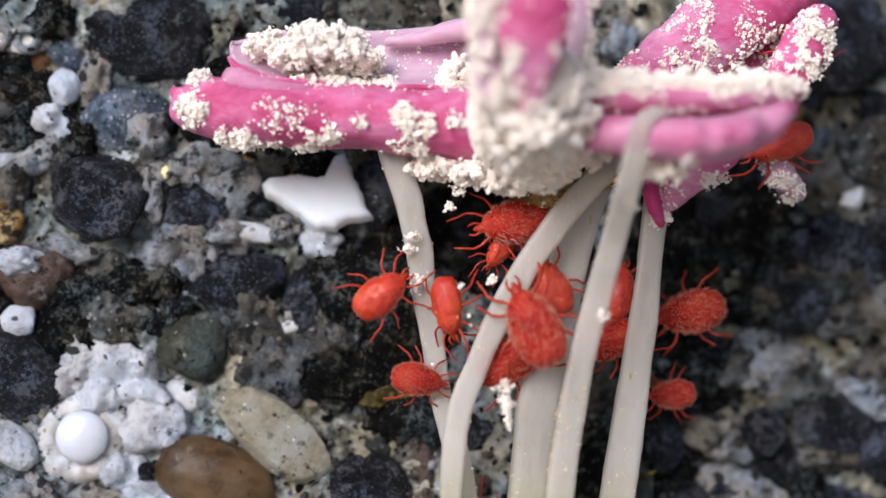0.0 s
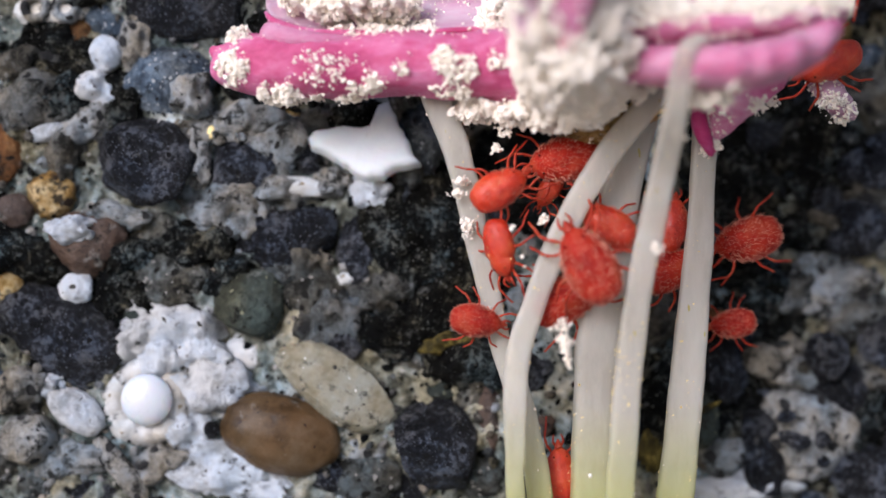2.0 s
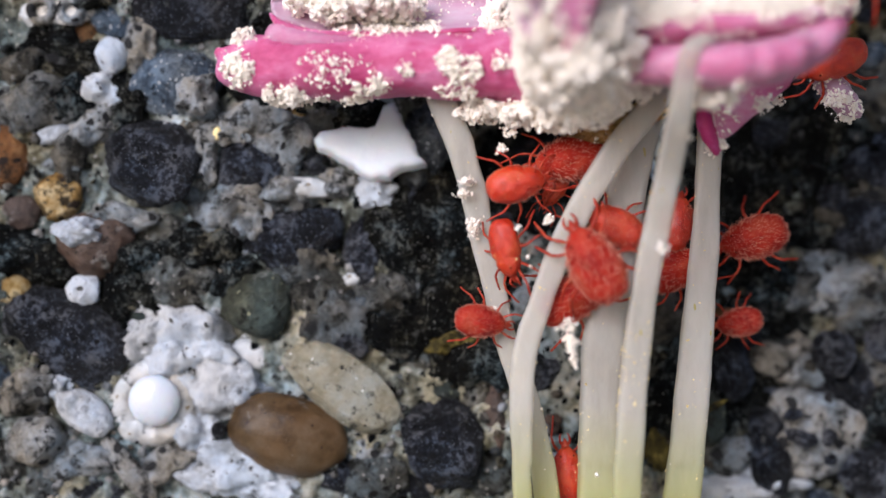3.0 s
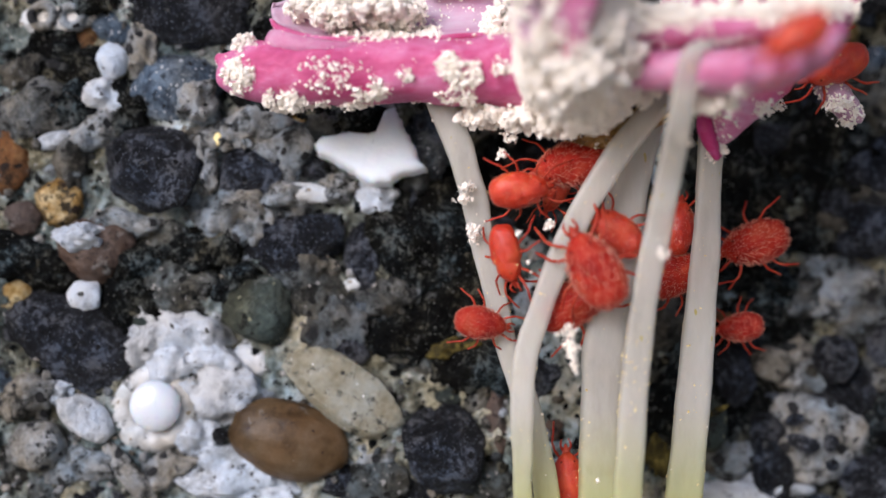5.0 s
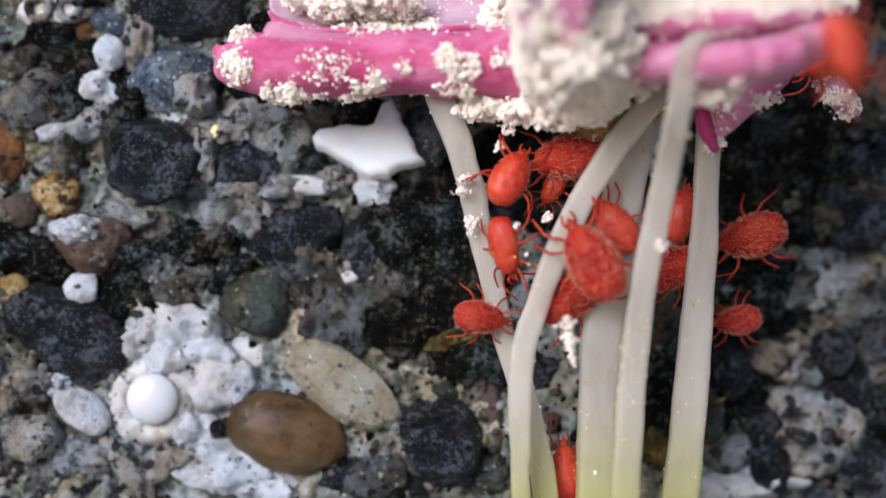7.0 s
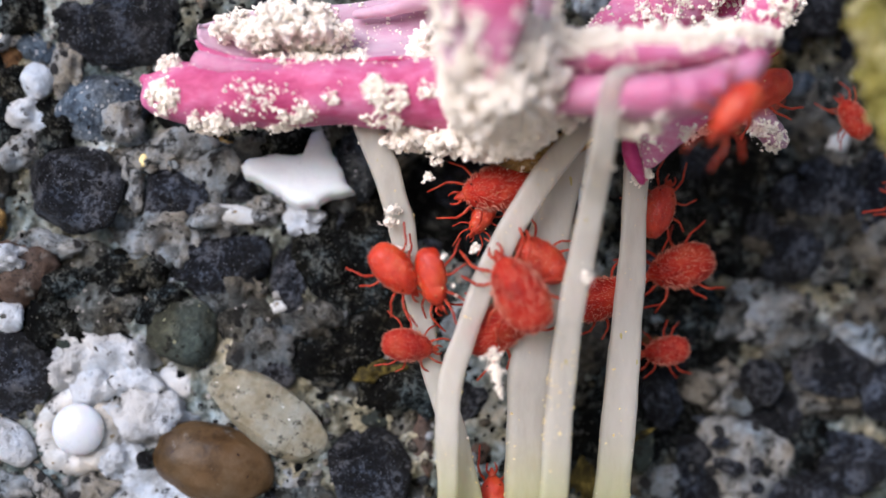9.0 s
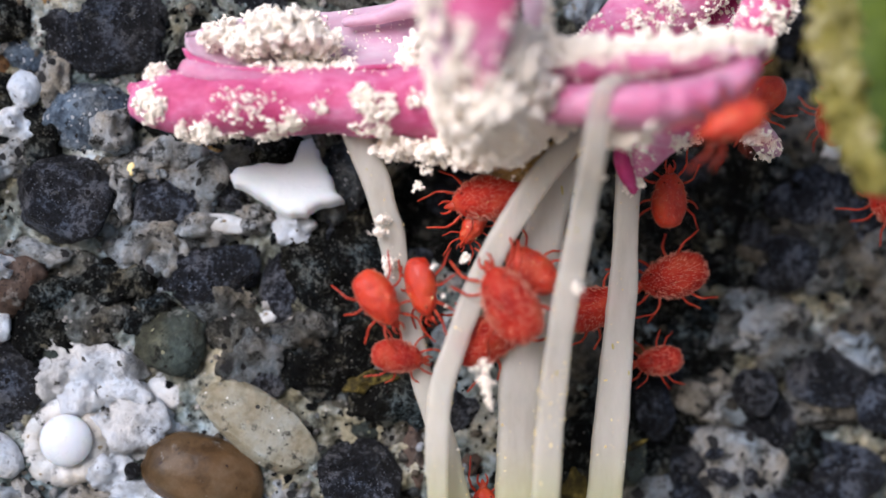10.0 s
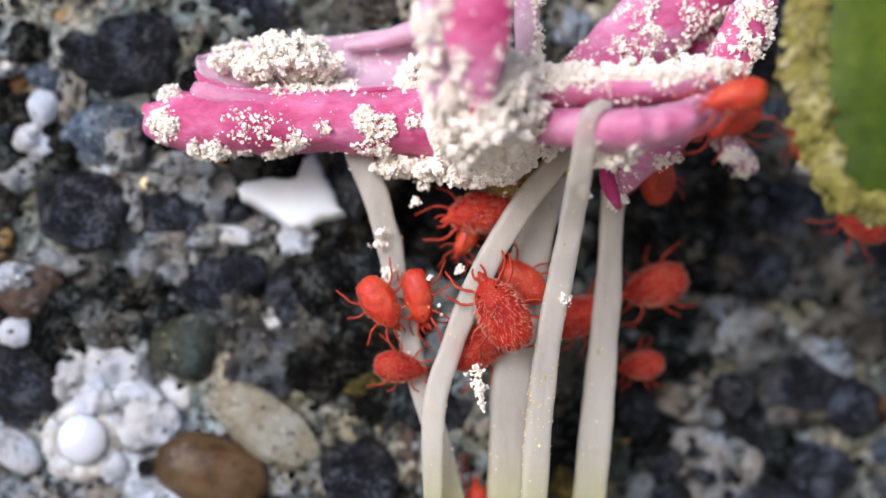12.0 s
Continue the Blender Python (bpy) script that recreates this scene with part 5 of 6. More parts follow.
def stalk_dust():
    """Yellow specks stuck to the stalks."""
    rng = np.random.default_rng(23)
    p, n = surface_points(STALKS, 900, rng)
    streak, _ = surface_points([STALKS[2]], 9000, rng)
    sx, sz = streak[:, 0] + BASE.x, streak[:, 2] + BASE.z
    chance = np.exp(-((sz + 1.5) / 0.7) ** 2) * np.clip(0.5 - np.array([noise.noise(Vector((a * 9, 0, b * 3))) for a, b in zip(sx, sz)]), 0, 1)
    streak = streak[rng.random(len(streak)) < 0.35 * chance]
    p = np.vstack([p, streak])
    keep = p[:, 2] + BASE.z > -4.5
    ob = new("dust", grains_mesh("dust", p[keep], 0.006 + 0.012 * rng.random(keep.sum()) ** 2, DUST, rng, 0.35, 0.7))
    ob.parent = flower
    tagged(ob, "yellow specks of pollen", kind="stuff")


stalk_dust()


def fluff():
    """A loose thread of grains that hangs off a mite."""
    rng = np.random.default_rng(17)
    top, bottom = np.array((1.614, -2.116, -0.975)), np.array((1.739, -2.018, -1.564))
    f = rng.random(150) ** 1.3
    pts = top + (bottom - top) * f[:, None] + rng.normal(size=(150, 3)) * (0.032 * (1.25 - f))[:, None] * 1.3
    ob = new("grain_thread", grains_mesh("grain_thread", pts - pts[0], 0.012 + 0.022 * rng.random(150), GRAIN, rng))
    ob.location = pts[0] * MM
    return tagged(ob, "loose thread of white pollen grains caught on a stalk", "pollen", kind="stuff")


fluff()


def hanging_grains():
    """Single pale grains on fine threads below the flower."""
    rng = np.random.default_rng(19)
    pts = [np.array((0.915, -1.330, 1.610)) + rng.normal(size=3) * 0.06 for _ in range(24)] + [np.array((0.801, -1.330, 1.346)) + rng.normal(size=3) * 0.03 for _ in range(8)]
    pts += [np.array((0.985, -1.800, 0.262)), np.array((1.158, -1.800, -0.244)), np.array((1.120, -1.780, -0.120))]
    pts = np.array(pts)
    ob = new("pollen", grains_mesh("hanging_grains", pts - np.array(BASE), rng.uniform(0.02, 0.05, len(pts)), GRAIN, rng))
    ob.parent = flower
    tagged(ob, "hanging clump of white grains", kind="stuff")


hanging_grains()


def leaf():
    """A green leaf with a crumbling yellow rim, its stalk out of sight."""
    foot = (10.5, -3.6, -9.0)
    ob = tagged(empty("leaf", foot), "thick green leaf with a crumbling yellow rim", "leaf")
    blade = tube([(6.691, -4.000, 5.128, 0.294, 0.1), (6.690, -4.000, 4.400, 1.029, 0.2), (6.756, -4.000, 3.542, 1.213, 0.22), (6.821, -4.000, 2.619, 1.176, 0.22),
                  (6.953, -4.000, 1.829, 1.103, 0.2), (7.019, -4.000, 1.434, 0.882, 0.16), (7.052, -4.000, 1.269, 0.441, 0.1)], 50, 26, 0.05, 1.2, 3.0)
    rim = tube([(5.642, -3.950, 5.131, 0.221, 0.1), (5.628, -3.950, 4.072, 0.235, 0.2), (5.627, -3.950, 3.279, 0.228, 0.24), (5.667, -3.950, 2.618, 0.221, 0.26),
                (5.786, -3.950, 2.025, 0.213, 0.26), (5.972, -3.950, 1.531, 0.221, 0.24), (6.370, -3.950, 1.269, 0.221, 0.2), (7.103, -3.950, 1.173, 0.176, 0.14)], 90, 22, 0.16, 3.4, 5.0)
    stem = tube([(7.085, -4.000, 1.434, 0.3, 0.2), (9.2, -3.9, -1.5, 0.25, 0.22), (10.1, -3.7, -5.0, 0.25, 0.25), (10.5, -3.6, -9.05, 0.28, 0.28)], 24, 14, 0.03, 1.0, 2.0)
    for name, bm, material, label in (("blade", blade, LEAF, ""), ("rim", rim, LEAF_RIM, "crumbling yellow rim"), ("leaf_stalk", stem, LEAF, "")):
        bmesh.ops.translate(bm, verts=bm.verts, vec=-Vector(foot))
        part(name, bm, material, ob, label)
    rng = np.random.default_rng(29)
    pts, n = surface_points([c for c in ob.children if c.name.startswith("rim")], 700, rng)
    crumbs = part("rim_crust", grains_mesh("rim_crust", pts + n * 0.01, 0.02 + 0.06 * rng.random(700) ** 2, LEAF_RIM, rng), LEAF_RIM, ob, "yellow crumbs along the rim")
    tagged(crumbs, kind="stuff")
    return ob


LEAF_THING = leaf()


def pollen():
    """White crumbs: a thin scatter on the petals, thick where they have gathered."""
    rng = np.random.default_rng(11)
    pts, sizes = [], []
    base = np.array(BASE)
    for obs, tries, thin, blobs in SCATTER:
        p, n = surface_points(obs, int(6.0 * tries), rng)
        p = p + base
        keep = np.full(len(p), thin)
        for bx, by, bz, rx, rz, strength in blobs:
            d2 = ((p[:, 0] - bx) / rx) ** 2 + ((p[:, 1] - by) / 1.6) ** 2 + ((p[:, 2] - bz) / rz) ** 2
            keep = np.maximum(keep, strength * np.clip(1.35 - d2, 0, 1))
        patch = np.array([noise.noise(Vector(q) * 2.6) + 0.6 * noise.noise(Vector(q) * 6.0) for q in p])
        chosen = rng.random(len(p)) < np.where(keep >= 1, 1, keep * np.clip(0.45 + 2.2 * patch, 0, 1.3))
        lift = rng.random(len(p)) ** 2 * 0.12 * np.clip(keep, 0, 1)
        s = 0.007 + 0.03 * rng.random(len(p)) ** 3.5
        pts.append((p + n * lift[:, None])[chosen])
        sizes.append(s[chosen])
    for cx, cy, cz, rx, ry, rz, count in PILES:
        tuft = count < 70
        count = int(count * (2.0 if tuft else 7.0))
        q = rng.normal(size=(count, 3))
        if tuft:
            # a few loose grains round two or three larger ones
            pts.append(q * np.array((rx, ry, rz)) * 0.55 + (cx, cy, cz))
            sizes.append(0.008 + 0.03 * rng.random(count) ** 3)
            continue
        # a heap: knobs of caked grains, rough all over, with sprays of loose crystals
        q /= np.linalg.norm(q, axis=1)[:, None]
        knobs = 30 + count // 40
        where = rng.normal(size=(knobs, 3))
        where *= (rng.random((knobs, 1)) ** 0.4 * 0.95) / np.linalg.norm(where, axis=1)[:, None]
        where = where * (rx, ry, rz) + (cx, cy, cz)
        radius = rng.uniform(0.08, 0.24, knobs) * (rx * ry * rz) ** (1 / 3)
        which = rng.integers(0, knobs, count)
        spread = 0.85 + 0.4 * rng.random(count) ** 2.5
        pts.append(where[which] + q * (radius[which] * spread)[:, None])
        sizes.append(0.008 + 0.034 * rng.random(count) ** 3.0)
        core = new("grain_clump", crumbs_mesh("grain_clump", where - base, radius * 1.0, CAKE, rng, 2, 0.95, 5))
        core.parent = flower
    pts, sizes = np.vstack(pts) - base, np.concatenate(sizes)
    ob = new("pollen", grains_mesh("pollen", pts, sizes, GRAIN, rng))
    ob.parent = flower
    tagged(ob, "white crystalline pollen grains", kind="stuff")


pollen()


# ---- the mites ----
def mite_body(length, width, height, seed, folds=0.0):
    bm = bmesh.new()
    bmesh.ops.create_uvsphere(bm, u_segments=44, v_segments=34, radius=1.0)
    off = Vector((seed, seed * 2, 0))
    for v in bm.verts:
        x, y, z = v.co.z, v.co.x, v.co.y
        blunt = max(math.hypot(y, z), 0.05) ** -0.28
        y, z = y * blunt, z * blunt
        # broad behind, narrow shoulders in front, with a waist, side furrows and dimples on the back
        taper = 1 - 0.24 * max(x, 0) ** 2 + 0.04 * max(-x, 0)
        waist = 1 - (0.09 + folds) * math.exp(-((x - 0.38) / 0.12) ** 2) - folds * 0.8 * math.exp(-((x + 0.18) / 0.1) ** 2)
        dimple = 1 - 0.1 * math.exp(-((x - 0.1) / 0.2) ** 2 - ((abs(y) - 0.35) / 0.15) ** 2) * (z > 0) - 0.07 * math.exp(-((x + 0.4) / 0.16) ** 2 - (y / 0.3) ** 2) * (z > 0)
        k = 1 + 0.05 * noise.noise(v.co * 2.2 + off) + 0.02 * noise.noise(v.co * 6.0 + off) - 0.008 * abs(math.sin(8 * x + 1.5 * y * y)) + 0.008 * noise.noise(v.co * 17 + off)
        v.co = (x * length / 2 * k, y * width / 2 * taper * waist * k, z * height / 2 * taper * dimple * (1 - folds * math.exp(-((x - 0.38) / 0.12) ** 2)) * (0.85 if z < 0 else 1.0) * k)
    return bm


def mite_head(length, width):
    """The snout: a tapered wedge that the palps flank."""
    bm = bmesh.new()
    bmesh.ops.create_uvsphere(bm, u_segments=14, v_segments=10, radius=1.0)
    for v in bm.verts:
        x, y, z = v.co.z, v.co.x, v.co.y
        v.co = (x * 0.14 * length, y * 0.13 * width * (1 - 0.55 * max(x, 0)), z * 0.1 * width * (1 - 0.3 * max(x, 0)) - 0.03 * max(x, 0))
    return bm


def limb(points, r0, r1, hairs=0, seed=0):
    """A jointed leg: each segment bulges and narrows at its joint, with a fine claw and a few stiff hairs."""
    n = len(points) - 1
    pts = []
    for i in range(n):
        a, b = np.array(points[i], float), np.array(points[i + 1], float)
        for f, k in ((0.0, 0.72), (0.25, 1.0), (0.6, 1.08), (0.88, 0.95)):
            u = (i + f) / n
            pts.append((*(a + (b - a) * f), (r0 + (r1 - r0) * u) * k))
    pts.append((*points[-1], r1 * 0.35))
    bm = bmesh.new()
    rings, segs, last = [], 7, len(pts) - 1
    for i, p in enumerate(pts):
        c = Vector(p[:3])
        tan = (Vector(pts[min(i + 1, last)][:3]) - Vector(pts[max(i - 1, 0)][:3])).normalized()
        side = tan.cross(Vector((0.13, 0.1, 1))).normalized()
        up = side.cross(tan)
        rings.append([bm.verts.new(c + (side * math.cos(2 * math.pi * k / segs) + up * math.sin(2 * math.pi * k / segs)) * p[3]) for k in range(segs)])
    for a, b in zip(rings, rings[1:]):
        for k in range(segs):
            bm.faces.new((a[k], a[(k + 1) % segs], b[(k + 1) % segs], b[k]))
    bm.faces.new(rings[0])
    bm.faces.new(rings[-1])
    rnd = random.Random(seed)
    for _ in range(hairs):
        i = rnd.randrange(2, last - 1)
        c, r = Vector(pts[i][:3]), pts[i][3]
        along = (Vector(pts[i + 1][:3]) - c).normalized()
        out = Vector((rnd.gauss(0, 1), rnd.gauss(0, 1), rnd.gauss(0, 1))).cross(along).normalized()
        wide = along.cross(out) * r * 0.16
        foot = c + out * r * 0.9
        tip = foot + (out + along * 0.8) * r * rnd.uniform(1.0, 1.8)
        v = [bm.verts.new(q) for q in (foot + wide, foot - wide, foot + along * r * 0.3, tip)]
        for f in ((0, 1, 3), (1, 2, 3), (2, 0, 3)):
            bm.faces.new([v[q] for q in f])
    return bm


def bristles(length, width, height, count, size, seed):
    """Short hairs that stand off the back and sides, leaning backwards."""
    rng = np.random.default_rng(seed)
    verts, faces = [], []
    for _ in range(count):
        d = rng.normal(size=3)
        d /= np.linalg.norm(d)
        d[2] = abs(d[2]) * 1.1 - 0.25
        d /= np.linalg.norm(d)
        taper = (1 - 0.24 * max(d[0], 0) ** 2) * max(math.hypot(d[1], d[2]), 0.05) ** -0.28
        p = d * (length / 2, width / 2 * taper, height / 2 * taper) * 0.96
        out = d / (length / 2, width / 2, height / 2)
        out = out / np.linalg.norm(out) + np.array((-0.75, 0, 0)) + rng.normal(size=3) * 0.15
        out = out / np.linalg.norm(out) * size * rng.uniform(0.7, 1.4)
        side = np.cross(out, rng.normal(size=3))
        side = side / np.linalg.norm(side) * size * 0.1
        side2 = np.cross(out, side)
        side2 = side2 / np.linalg.norm(side2) * size * 0.1
        b = len(verts)
        verts += [p + side, p - side * 0.5 + side2 * 0.87, p - side * 0.5 - side2 * 0.87, p + out]
        faces += [(b, b + 1, b + 3), (b + 1, b + 2, b + 3), (b + 2, b, b + 3)]
    return np.array(verts), faces


HIPS = [(0.34, 0.13), (0.25, 0.19), (0.02, 0.24), (-0.08, 0.24)]
LEG_TURN = [24, 52, 112, 142]
LEG_LONG = [1.25, 0.95, 0.9, 1.12]


def build_mite(hairy, sparse=False):
    """A mite one millimetre long: it looks along x, its back towards z."""
    skin, length, width, height = (MITE_SMOOTH, 0.9, 0.57, 0.5) if sparse else (MITE_HAIRY, 0.94, 0.6, 0.5) if hairy else (MITE_SMOOTH, 0.9, 0.5, 0.46)
    m = empty("mite")
    part("body", mite_body(length, width, height, 3.0 if hairy else 8.0, 0.0 if hairy else 0.07), skin, m)
    head = part("head", mite_head(length, width), MITE_LEG, m)
    head.location = (length * 0.5 * MM, 0, -0.05 * MM)
    for side in (1, -1):
        eye = bmesh.new()
        bmesh.ops.create_icosphere(eye, subdivisions=1, radius=0.016)
        e = part("eye", eye, EYE, m, "dark bead eye")
        e.location = (length * 0.36 * MM, side * width * 0.2 * MM, height * 0.31 * MM)
        palp = part("palp", limb([(0, 0, 0), (0.07, 0.03 * side, 0.02), (0.13, 0.02 * side, -0.03), (0.16, 0.0, -0.09)], 0.022, 0.01, 4, 2), MITE_LEG, m)
        palp.location = (length * 0.53 * MM, side * 0.05 * MM, -0.05 * MM)
    for side in (1, -1):
        for i, ((hx, hy), turn, long) in enumerate(zip(HIPS, LEG_TURN, LEG_LONG)):
            k = long * 0.41
            bend = side * (1 if i < 2 else -1)
            pts = [(0, 0, 0), (0.16 * k, 0.02 * bend * k, 0.08 * k), (0.4 * k, 0.09 * bend * k, 0.13 * k), (0.62 * k, 0.1 * bend * k, 0.07 * k), (0.85 * k, 0.0, -0.05 * k), (1.06 * k, -0.07 * bend * k, -0.2 * k), (1.13 * k, -0.1 * bend * k, -0.28 * k)]
            leg = part("leg", limb(pts, 0.023, 0.013, 16, i + 3), MITE_LEG, m)
            leg.matrix_basis = pose(hx * MM, side * hy * width / 0.66 * MM, -0.08 * MM, 0, 0, side * turn)
    if sparse:
        v, f = bristles(length, width, height, 420, 0.045, 6)
    elif hairy:
        v, f = bristles(length, width, height, 850, 0.055, 4)
    else:
        v, f = bristles(length, width, height, 130, 0.032, 5)
    hair = part("bristles", raw_mesh("bristles", v, f, BRISTLE), BRISTLE, m, "short pale red bristles")
    tagged(hair, kind="stuff")
    rng = np.random.default_rng(9)
    pts = []
    for _ in range(26 if hairy else 12):
        d = rng.normal(size=3)
        d[2] = abs(d[2])
        d /= np.linalg.norm(d)
        pts.append(d * (length / 2, width / 2, height / 2) * (0.9 if hairy else 0.96))
    dust = part("dust", grains_mesh("dust", np.array(pts), rng.uniform(0.006, 0.017, len(pts)), DUST, rng), DUST, m, "specks of yellow pollen")
    tagged(dust, kind="stuff")
    return m


def mite_pose(p, heading, tip=0.0, lean=0.0):
    """p: its middle; heading: which way it looks across the wall's face, counter-clockwise from x, its back towards the open;
    tip: raises its head off the wall; lean: rolls it about its length."""
    turn = Matrix(((1, 0, 0, 0), (0, 0, -1, 0), (0, 1, 0, 0), (0, 0, 0, 1)))
    return pose(p[0] * MM, p[1] * MM, p[2] * MM) @ turn @ pose(0, 0, 0, 0, 0, heading) @ pose(0, 0, 0, 0, -tip, 0) @ pose(0, 0, 0, lean, 0, 0)


HAIRY, SMOOTH, SPARSE = build_mite(True), build_mite(False), build_mite(True, True)
MITE_RNG = random.Random(21)


def set_mite(ob, size, label, spread=14.0):
    ob.scale = (size, size, size)
    tagged(ob, label, "mite", "mites on the flower")
    for c in ob.children:
        if c.name.startswith("leg"):
            c.matrix_basis = c.matrix_basis @ pose(0, 0, 0, MITE_RNG.uniform(-12, 12), MITE_RNG.uniform(-18, 22), MITE_RNG.uniform(-spread, spread))
    return ob


def mite(kind, p, heading, size, label, tip=0.0, lean=0.0):
    ob = copy_thing(kind, mite_pose(p, heading, tip, lean))
    return set_mite(ob, size, label)


RED = "crimson velvety mite "
ORANGE = "smooth scarlet mite "
ROAMER = mite(SPARSE, (-0.061, -1.470, 0.082), 45, 0.87, "scarlet mite that clambers round the thin stalk")
FORWARD = mite(SMOOTH, (3.781, -5.400, 2.366), 200, 0.85, "scarlet mite roaming over the pink petal")
CLIMBER = mite(SPARSE, (3.225, -0.700, 0.319), 80, 0.85, "scarlet mite climbing behind the stalks")
mite(SMOOTH, (0.847, -1.505, 0.007), -78, 0.86, ORANGE + "curled against the thin stalk", 0, 35)
CRAWLER = mite(HAIRY, (0.522, -1.330, -0.990), -8, 0.72, RED + "beside the leaning stalk")
mite(HAIRY, (1.988, -2.018, -0.227), 121, 1.12, RED + "large, clinging to the leaning stalk", 0, -10)
mite(HAIRY, (1.721, -1.365, -0.687), 25, 1.02, RED + "half hidden under a larger one")
mite(HAIRY, (1.741, -1.120, 1.214), 195, 1.02, RED + "in the shade under the flower")
mite(SMOOTH, (1.545, -0.980, 0.815), 240, 0.6, ORANGE + "deep in the shade under the flower")
MIDDLE = mite(SPARSE, (2.309, -1.505, 0.292), 150, 0.88, ORANGE + "behind the large one")
mite(HAIRY, (3.178, -0.700, -0.304), 20, 0.95, RED + "behind the tall stalk")
mite(HAIRY, (4.387, -0.350, 0.150), 197, 1.0, RED + "dusted with yellow, holding the stalk that stands apart")
mite(HAIRY, (4.208, -0.210, -1.044), 188, 0.68, RED + "low on the stalk that stands apart")
mite(SMOOTH, (5.384, -0.910, 2.569), 205, 1.0, ORANGE + "under the folded petal")
mite(SMOOTH, (1.745, -0.700, -3.147), 95, 0.9, ORANGE + "down between the stalks")
ARRIVER = mite(HAIRY, (6.594, -0.280, 2.286), 110, 0.65, RED + "on the wall beyond the petal")
FOLLOWER = mite(HAIRY, (7.530, -0.280, 1.097), 150, 0.88, RED + "on the wall under the leaf")
for model in (HAIRY, SMOOTH, SPARSE):
    for o in (*model.children_recursive, model):
        bpy.data.objects.remove(o)


# ---- what moves ----
def gait(ob, spans, rate=2.6, swing=16.0):
    """Swing the legs of a walking mite during the spans (start, end), in two alternating sets; still between them."""
    legs = [c for c in ob.children if c.name.startswith("leg")]
    for i, leg in enumerate(legs):
        rest = leg.matrix_basis.copy()
        phase = math.pi * ((i + i // 4) % 2)
        rows = []
        for k in range(0, 121, 1):
            t = k / 10
            amount = 0.0
            for a, b in spans:
                amount = max(amount, min(1.0, max(0.0, (t - a) / 0.2), max(0.0, (b - t) / 0.2)) if a <= t <= b else 0.0)
            if k % 20 == 0 or amount > 0 or k == 120 or any(abs(t - e) < 0.05 for s in spans for e in s):
                w = 2 * math.pi * rate * t + phase
                rows.append((t, rest @ pose(0, 0, 0, 0, -7 * amount * max(0.0, math.cos(w)), swing * amount * math.sin(w))))
        walk(leg, rows)


def motions():
    """The roaming mite climbs the thin stalk, waits under the flower, and comes down again; others shift; the leaf sways in."""
    walk(ROAMER, [(t, mite_pose(p, h, tip, lean)) for t, p, h, tip, lean in [
        (0.0, (-0.060, -1.470, 0.067), 42, 0, 0), (0.2, (-0.011, -1.470, 0.051), 45, 0, 0), (0.4, (0.031, -1.470, 0.154), 55, 0, 0), (0.6, (0.270, -1.505, 0.422), 68, 0, 0),
        (0.8, (0.285, -1.505, 0.413), 40, 0, 0), (1.0, (0.460, -1.505, 0.540), 30, 0, 0), (1.2, (0.478, -1.505, 0.514), 22, 0, 0), (1.5, (0.588, -1.505, 0.600), 18, 0, 0),
        (2.0, (0.821, -1.505, 0.772), 30, 0, 0), (2.5, (0.901, -1.470, 0.788), 18, 0, 0), (3.0, (0.975, -1.470, 0.850), 12, 0, 0), (3.2, (1.035, -1.470, 0.842), 5, 0, 0),
        (4.8, (0.895, -1.470, 0.825), -12, 0, 10), (5.0, (1.014, -1.470, 0.847), 5, 0, 20), (5.5, (1.164, -1.470, 0.835), 15, 0, 25), (6.0, (1.024, -1.470, 0.788), 25, 0, 15),
        (6.5, (1.008, -1.470, 0.802), 48, 0, 10), (7.0, (0.920, -1.470, 0.895), 62, -15, 0), (7.4, (0.897, -1.505, 0.610), 75, -35, 0), (7.7, (0.806, -1.505, 0.732), 70, -45, 0),
        (8.2, (0.520, -1.540, 0.430), 10, -30, 0), (8.7, (0.370, -1.540, 0.167), -40, -10, 0), (9.3, (0.325, -1.505, -0.017), -52, 0, 0), (9.5, (0.302, -1.505, -0.119), -55, 0, 0),
        (10.0, (0.269, -1.505, -0.141), -55, 0, 0), (10.5, (0.283, -1.505, -0.144), -54, 0, 0), (11.0, (0.275, -1.505, -0.147), -56, 0, 0), (12.0, (0.305, -1.505, -0.083), -55, 0, 0)]])
    gait(ROAMER, [(0.0, 1.7), (1.8, 2.6), (4.6, 5.6), (6.2, 9.5)])
    walk(FORWARD, [(t, mite_pose(p, h)) for t, p, h in [
        (0.0, (5.485, -1.400, 3.775), 230), (1.0, (5.500, -1.400, 3.790), 225), (3.2, (5.088, -3.600, 3.372), 240), (4.0, (4.284, -4.800, 2.774), 230), (4.8, (3.876, -5.400, 2.356), 215), (5.0, (3.828, -5.400, 2.350), 210), (5.5, (3.781, -5.400, 2.366), 200),
        (5.8, (4.023, -5.400, 2.236), 240), (6.0, (4.221, -5.400, 2.108), 270), (6.5, (4.311, -5.400, 2.122), 290), (7.0, (4.333, -5.400, 2.133), 290), (7.5, (4.173, -5.400, 2.102), 280),
        (8.4, (4.220, -4.000, 2.080), 240), (9.3, (4.420, -3.900, 1.930), 215), (9.5, (4.420, -3.900, 1.880), 205), (10.0, (4.460, -3.900, 1.970), 200), (10.5, (4.320, -3.900, 2.150), 190), (10.8, (4.450, -3.900, 2.165), 178),
        (11.2, (4.841, -3.900, 2.160), 185), (11.5, (4.788, -3.900, 2.387), 190), (12.0, (4.775, -3.900, 2.591), 195)]])
    gait(FORWARD, [(0.8, 4.9), (5.4, 6.1), (7.2, 9.5), (10.4, 11.6)], 2.1)
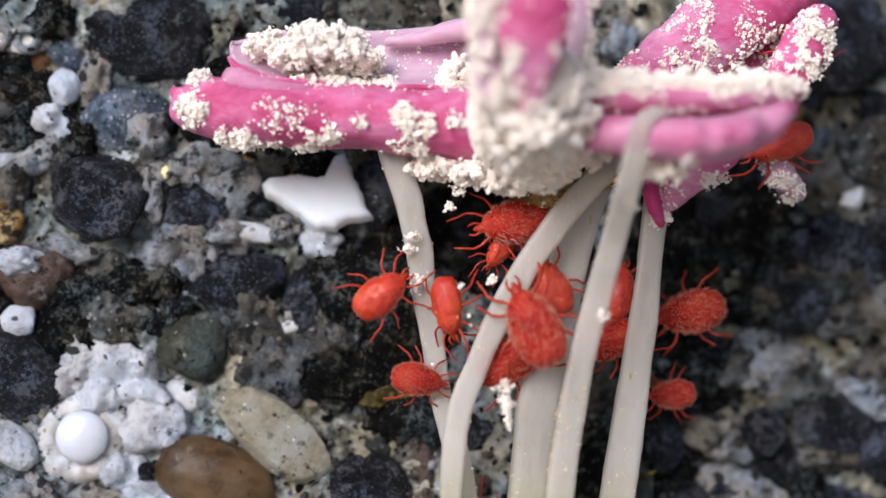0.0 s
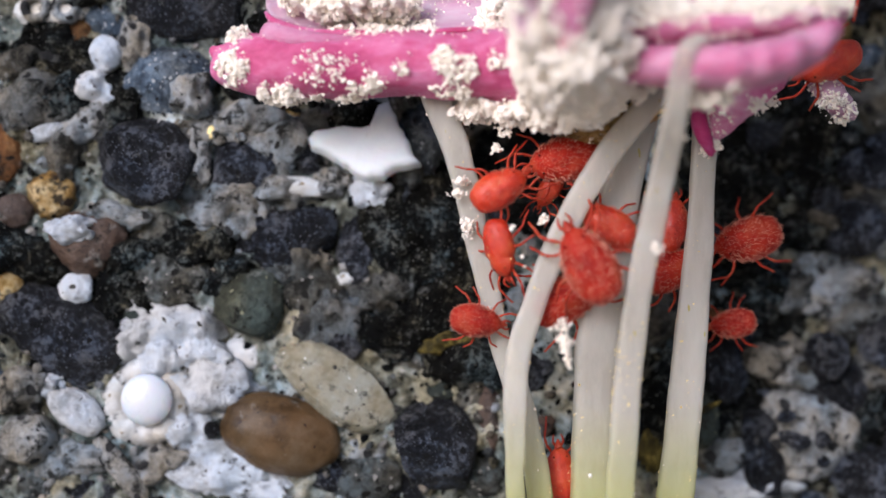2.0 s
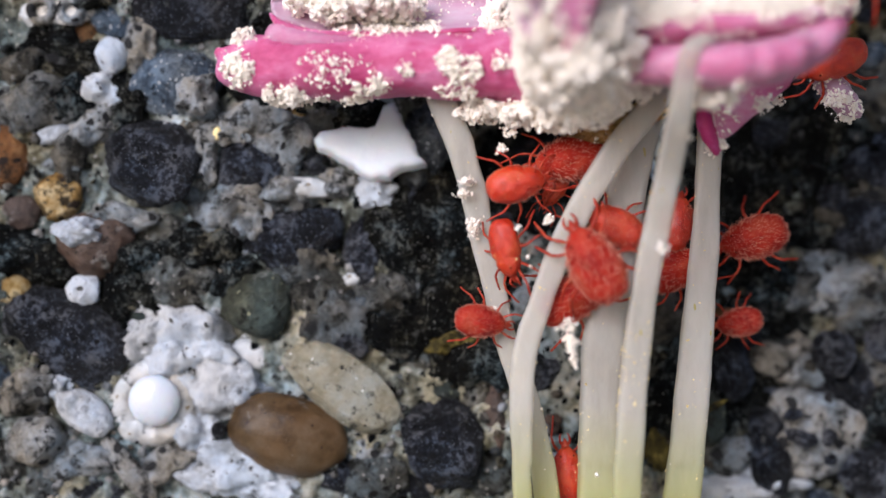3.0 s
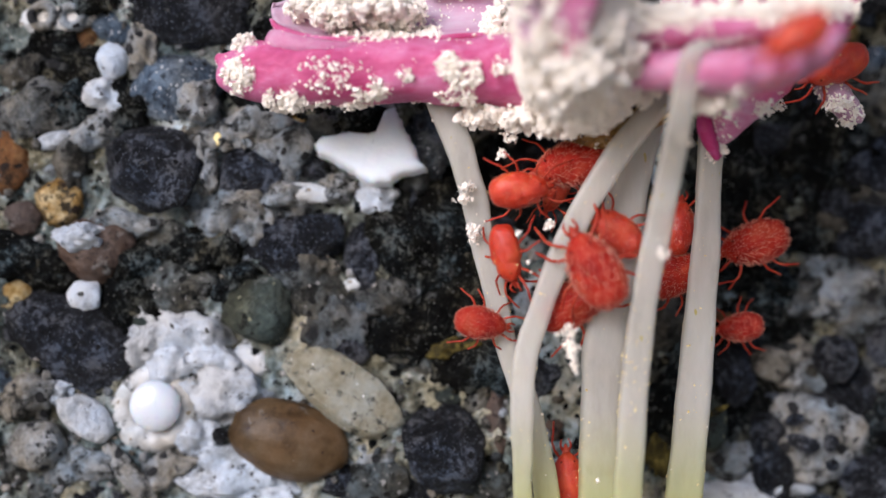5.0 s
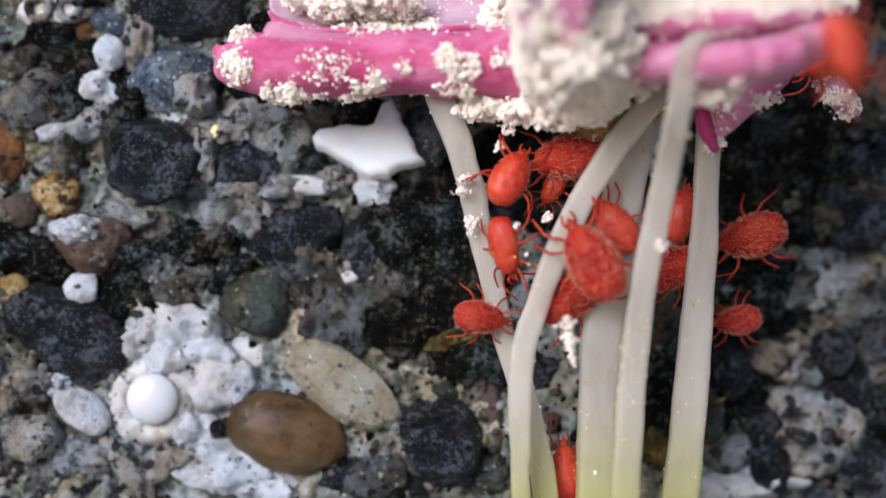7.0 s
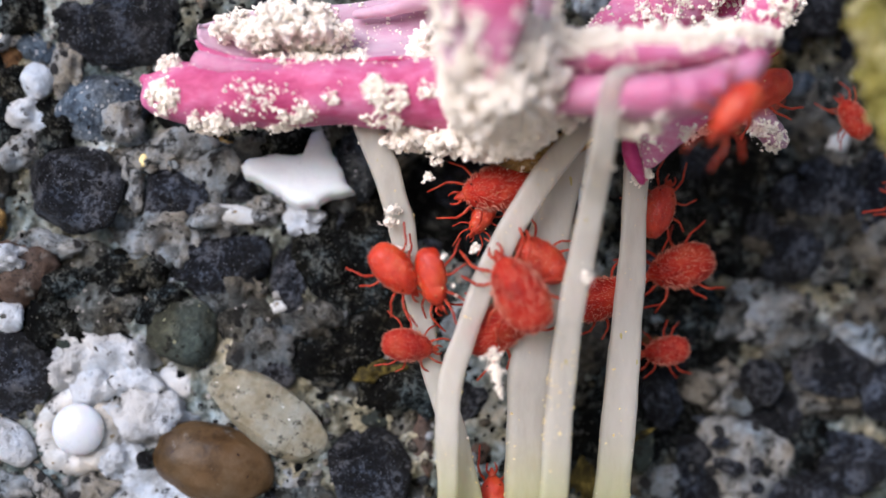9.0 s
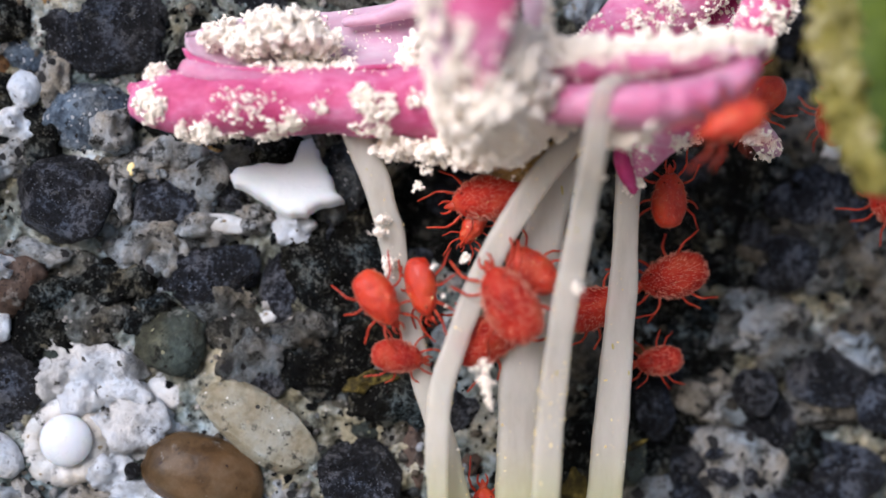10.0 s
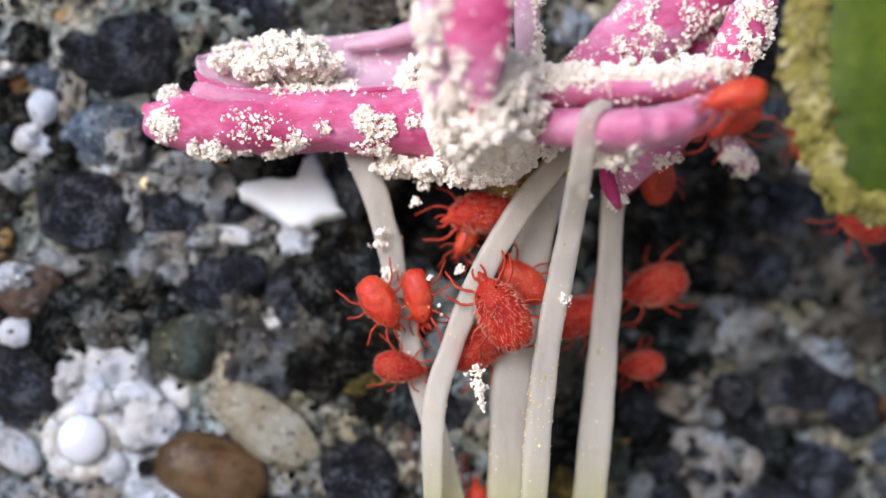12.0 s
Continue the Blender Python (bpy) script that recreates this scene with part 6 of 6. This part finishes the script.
    walk(CLIMBER, [(t, mite_pose(p, h, tip)) for t, p, h, tip in [
        (0.0, (3.241, -0.700, 0.304), 80, 0), (2.5, (3.225, -0.700, 0.319), 78, 0), (5.0, (3.233, -0.700, 0.335), 80, 0), (7.0, (3.280, -0.700, 0.413), 70, 0), (7.5, (3.412, -0.700, 0.709), 55, 0), (7.7, (3.604, -0.700, 0.866), 50, 0),
        (8.5, (3.942, -0.700, 0.958), 60, 0), (9.3, (4.052, -0.700, 0.888), 70, 0), (9.5, (4.274, -0.700, 0.967), 75, 0), (9.8, (4.305, -0.700, 1.091), 85, 10), (10.2, (4.188, -0.700, 1.278), 92, 20),
        (10.5, (4.184, -0.700, 1.366), 92, 25), (11.0, (4.164, -0.700, 1.441), 92, 25), (12.0, (4.345, -0.700, 1.700), 92, 25)]])
    gait(CLIMBER, [(7.0, 10.6)], 2.3)
    walk(CRAWLER, [(t, mite_pose(p, h)) for t, p, h in [
        (0.0, (0.515, -1.330, -1.016), -6), (1.0, (0.554, -1.330, -0.933), -8), (2.5, (0.522, -1.330, -0.990), -8), (5.0, (0.507, -1.330, -0.931), -9), (7.0, (0.527, -1.330, -0.958), -8), (9.5, (0.529, -1.330, -0.917), -8), (12.0, (0.572, -1.330, -1.001), -8)]])
    walk(MIDDLE, [(t, mite_pose(p, h)) for t, p, h in [
        (0.0, (2.219, -1.505, 0.322), 120), (2.5, (2.309, -1.505, 0.292), 150), (5.5, (2.331, -1.505, 0.270), 130), (6.2, (2.354, -1.505, 0.292), 110), (7.0, (2.331, -1.505, 0.247), 125), (9.5, (2.294, -1.505, 0.232), 140), (12.0, (2.294, -1.505, 0.217), 140)]])
    walk(ARRIVER, [(t, mite_pose(p, h)) for t, p, h in [
        (0.0, (10.471, -0.280, 1.682), 170), (7.0, (10.430, -0.280, 1.682), 170), (7.7, (9.905, -0.280, 1.799), 165), (8.5, (7.973, -0.280, 2.110), 150), (9.3, (6.610, -0.280, 2.270), 115),
        (10.5, (6.594, -0.280, 2.286), 110), (12.0, (6.578, -0.280, 2.286), 110)]])
    gait(ARRIVER, [(7.0, 9.4)])
    walk(FOLLOWER, [(t, mite_pose(p, h)) for t, p, h in [
        (0.0, (11.520, -0.280, 0.727), 175), (7.0, (11.480, -0.280, 0.727), 175), (7.7, (10.873, -0.280, 0.845), 172), (8.5, (8.936, -0.280, 0.998), 165), (9.3, (7.546, -0.280, 1.089), 152),
        (10.5, (7.530, -0.280, 1.097), 150), (12.0, (7.490, -0.280, 1.113), 150)]])
    gait(FOLLOWER, [(7.0, 9.4)])
    foot = (10.5, -3.6, -9.0)
    walk(LEAF_THING, [(t, pose(foot[0] * MM, foot[1] * MM, foot[2] * MM, 0, a, 0)) for t, a in [
        (0.0, 14.0), (2.5, 14.2), (5.0, 14.0), (7.0, 13.5), (7.7, 12.5), (8.5, 6.0), (9.3, 0.4), (9.6, 0.0), (10.5, 0.0), (12.0, 0.0)]])


motions()
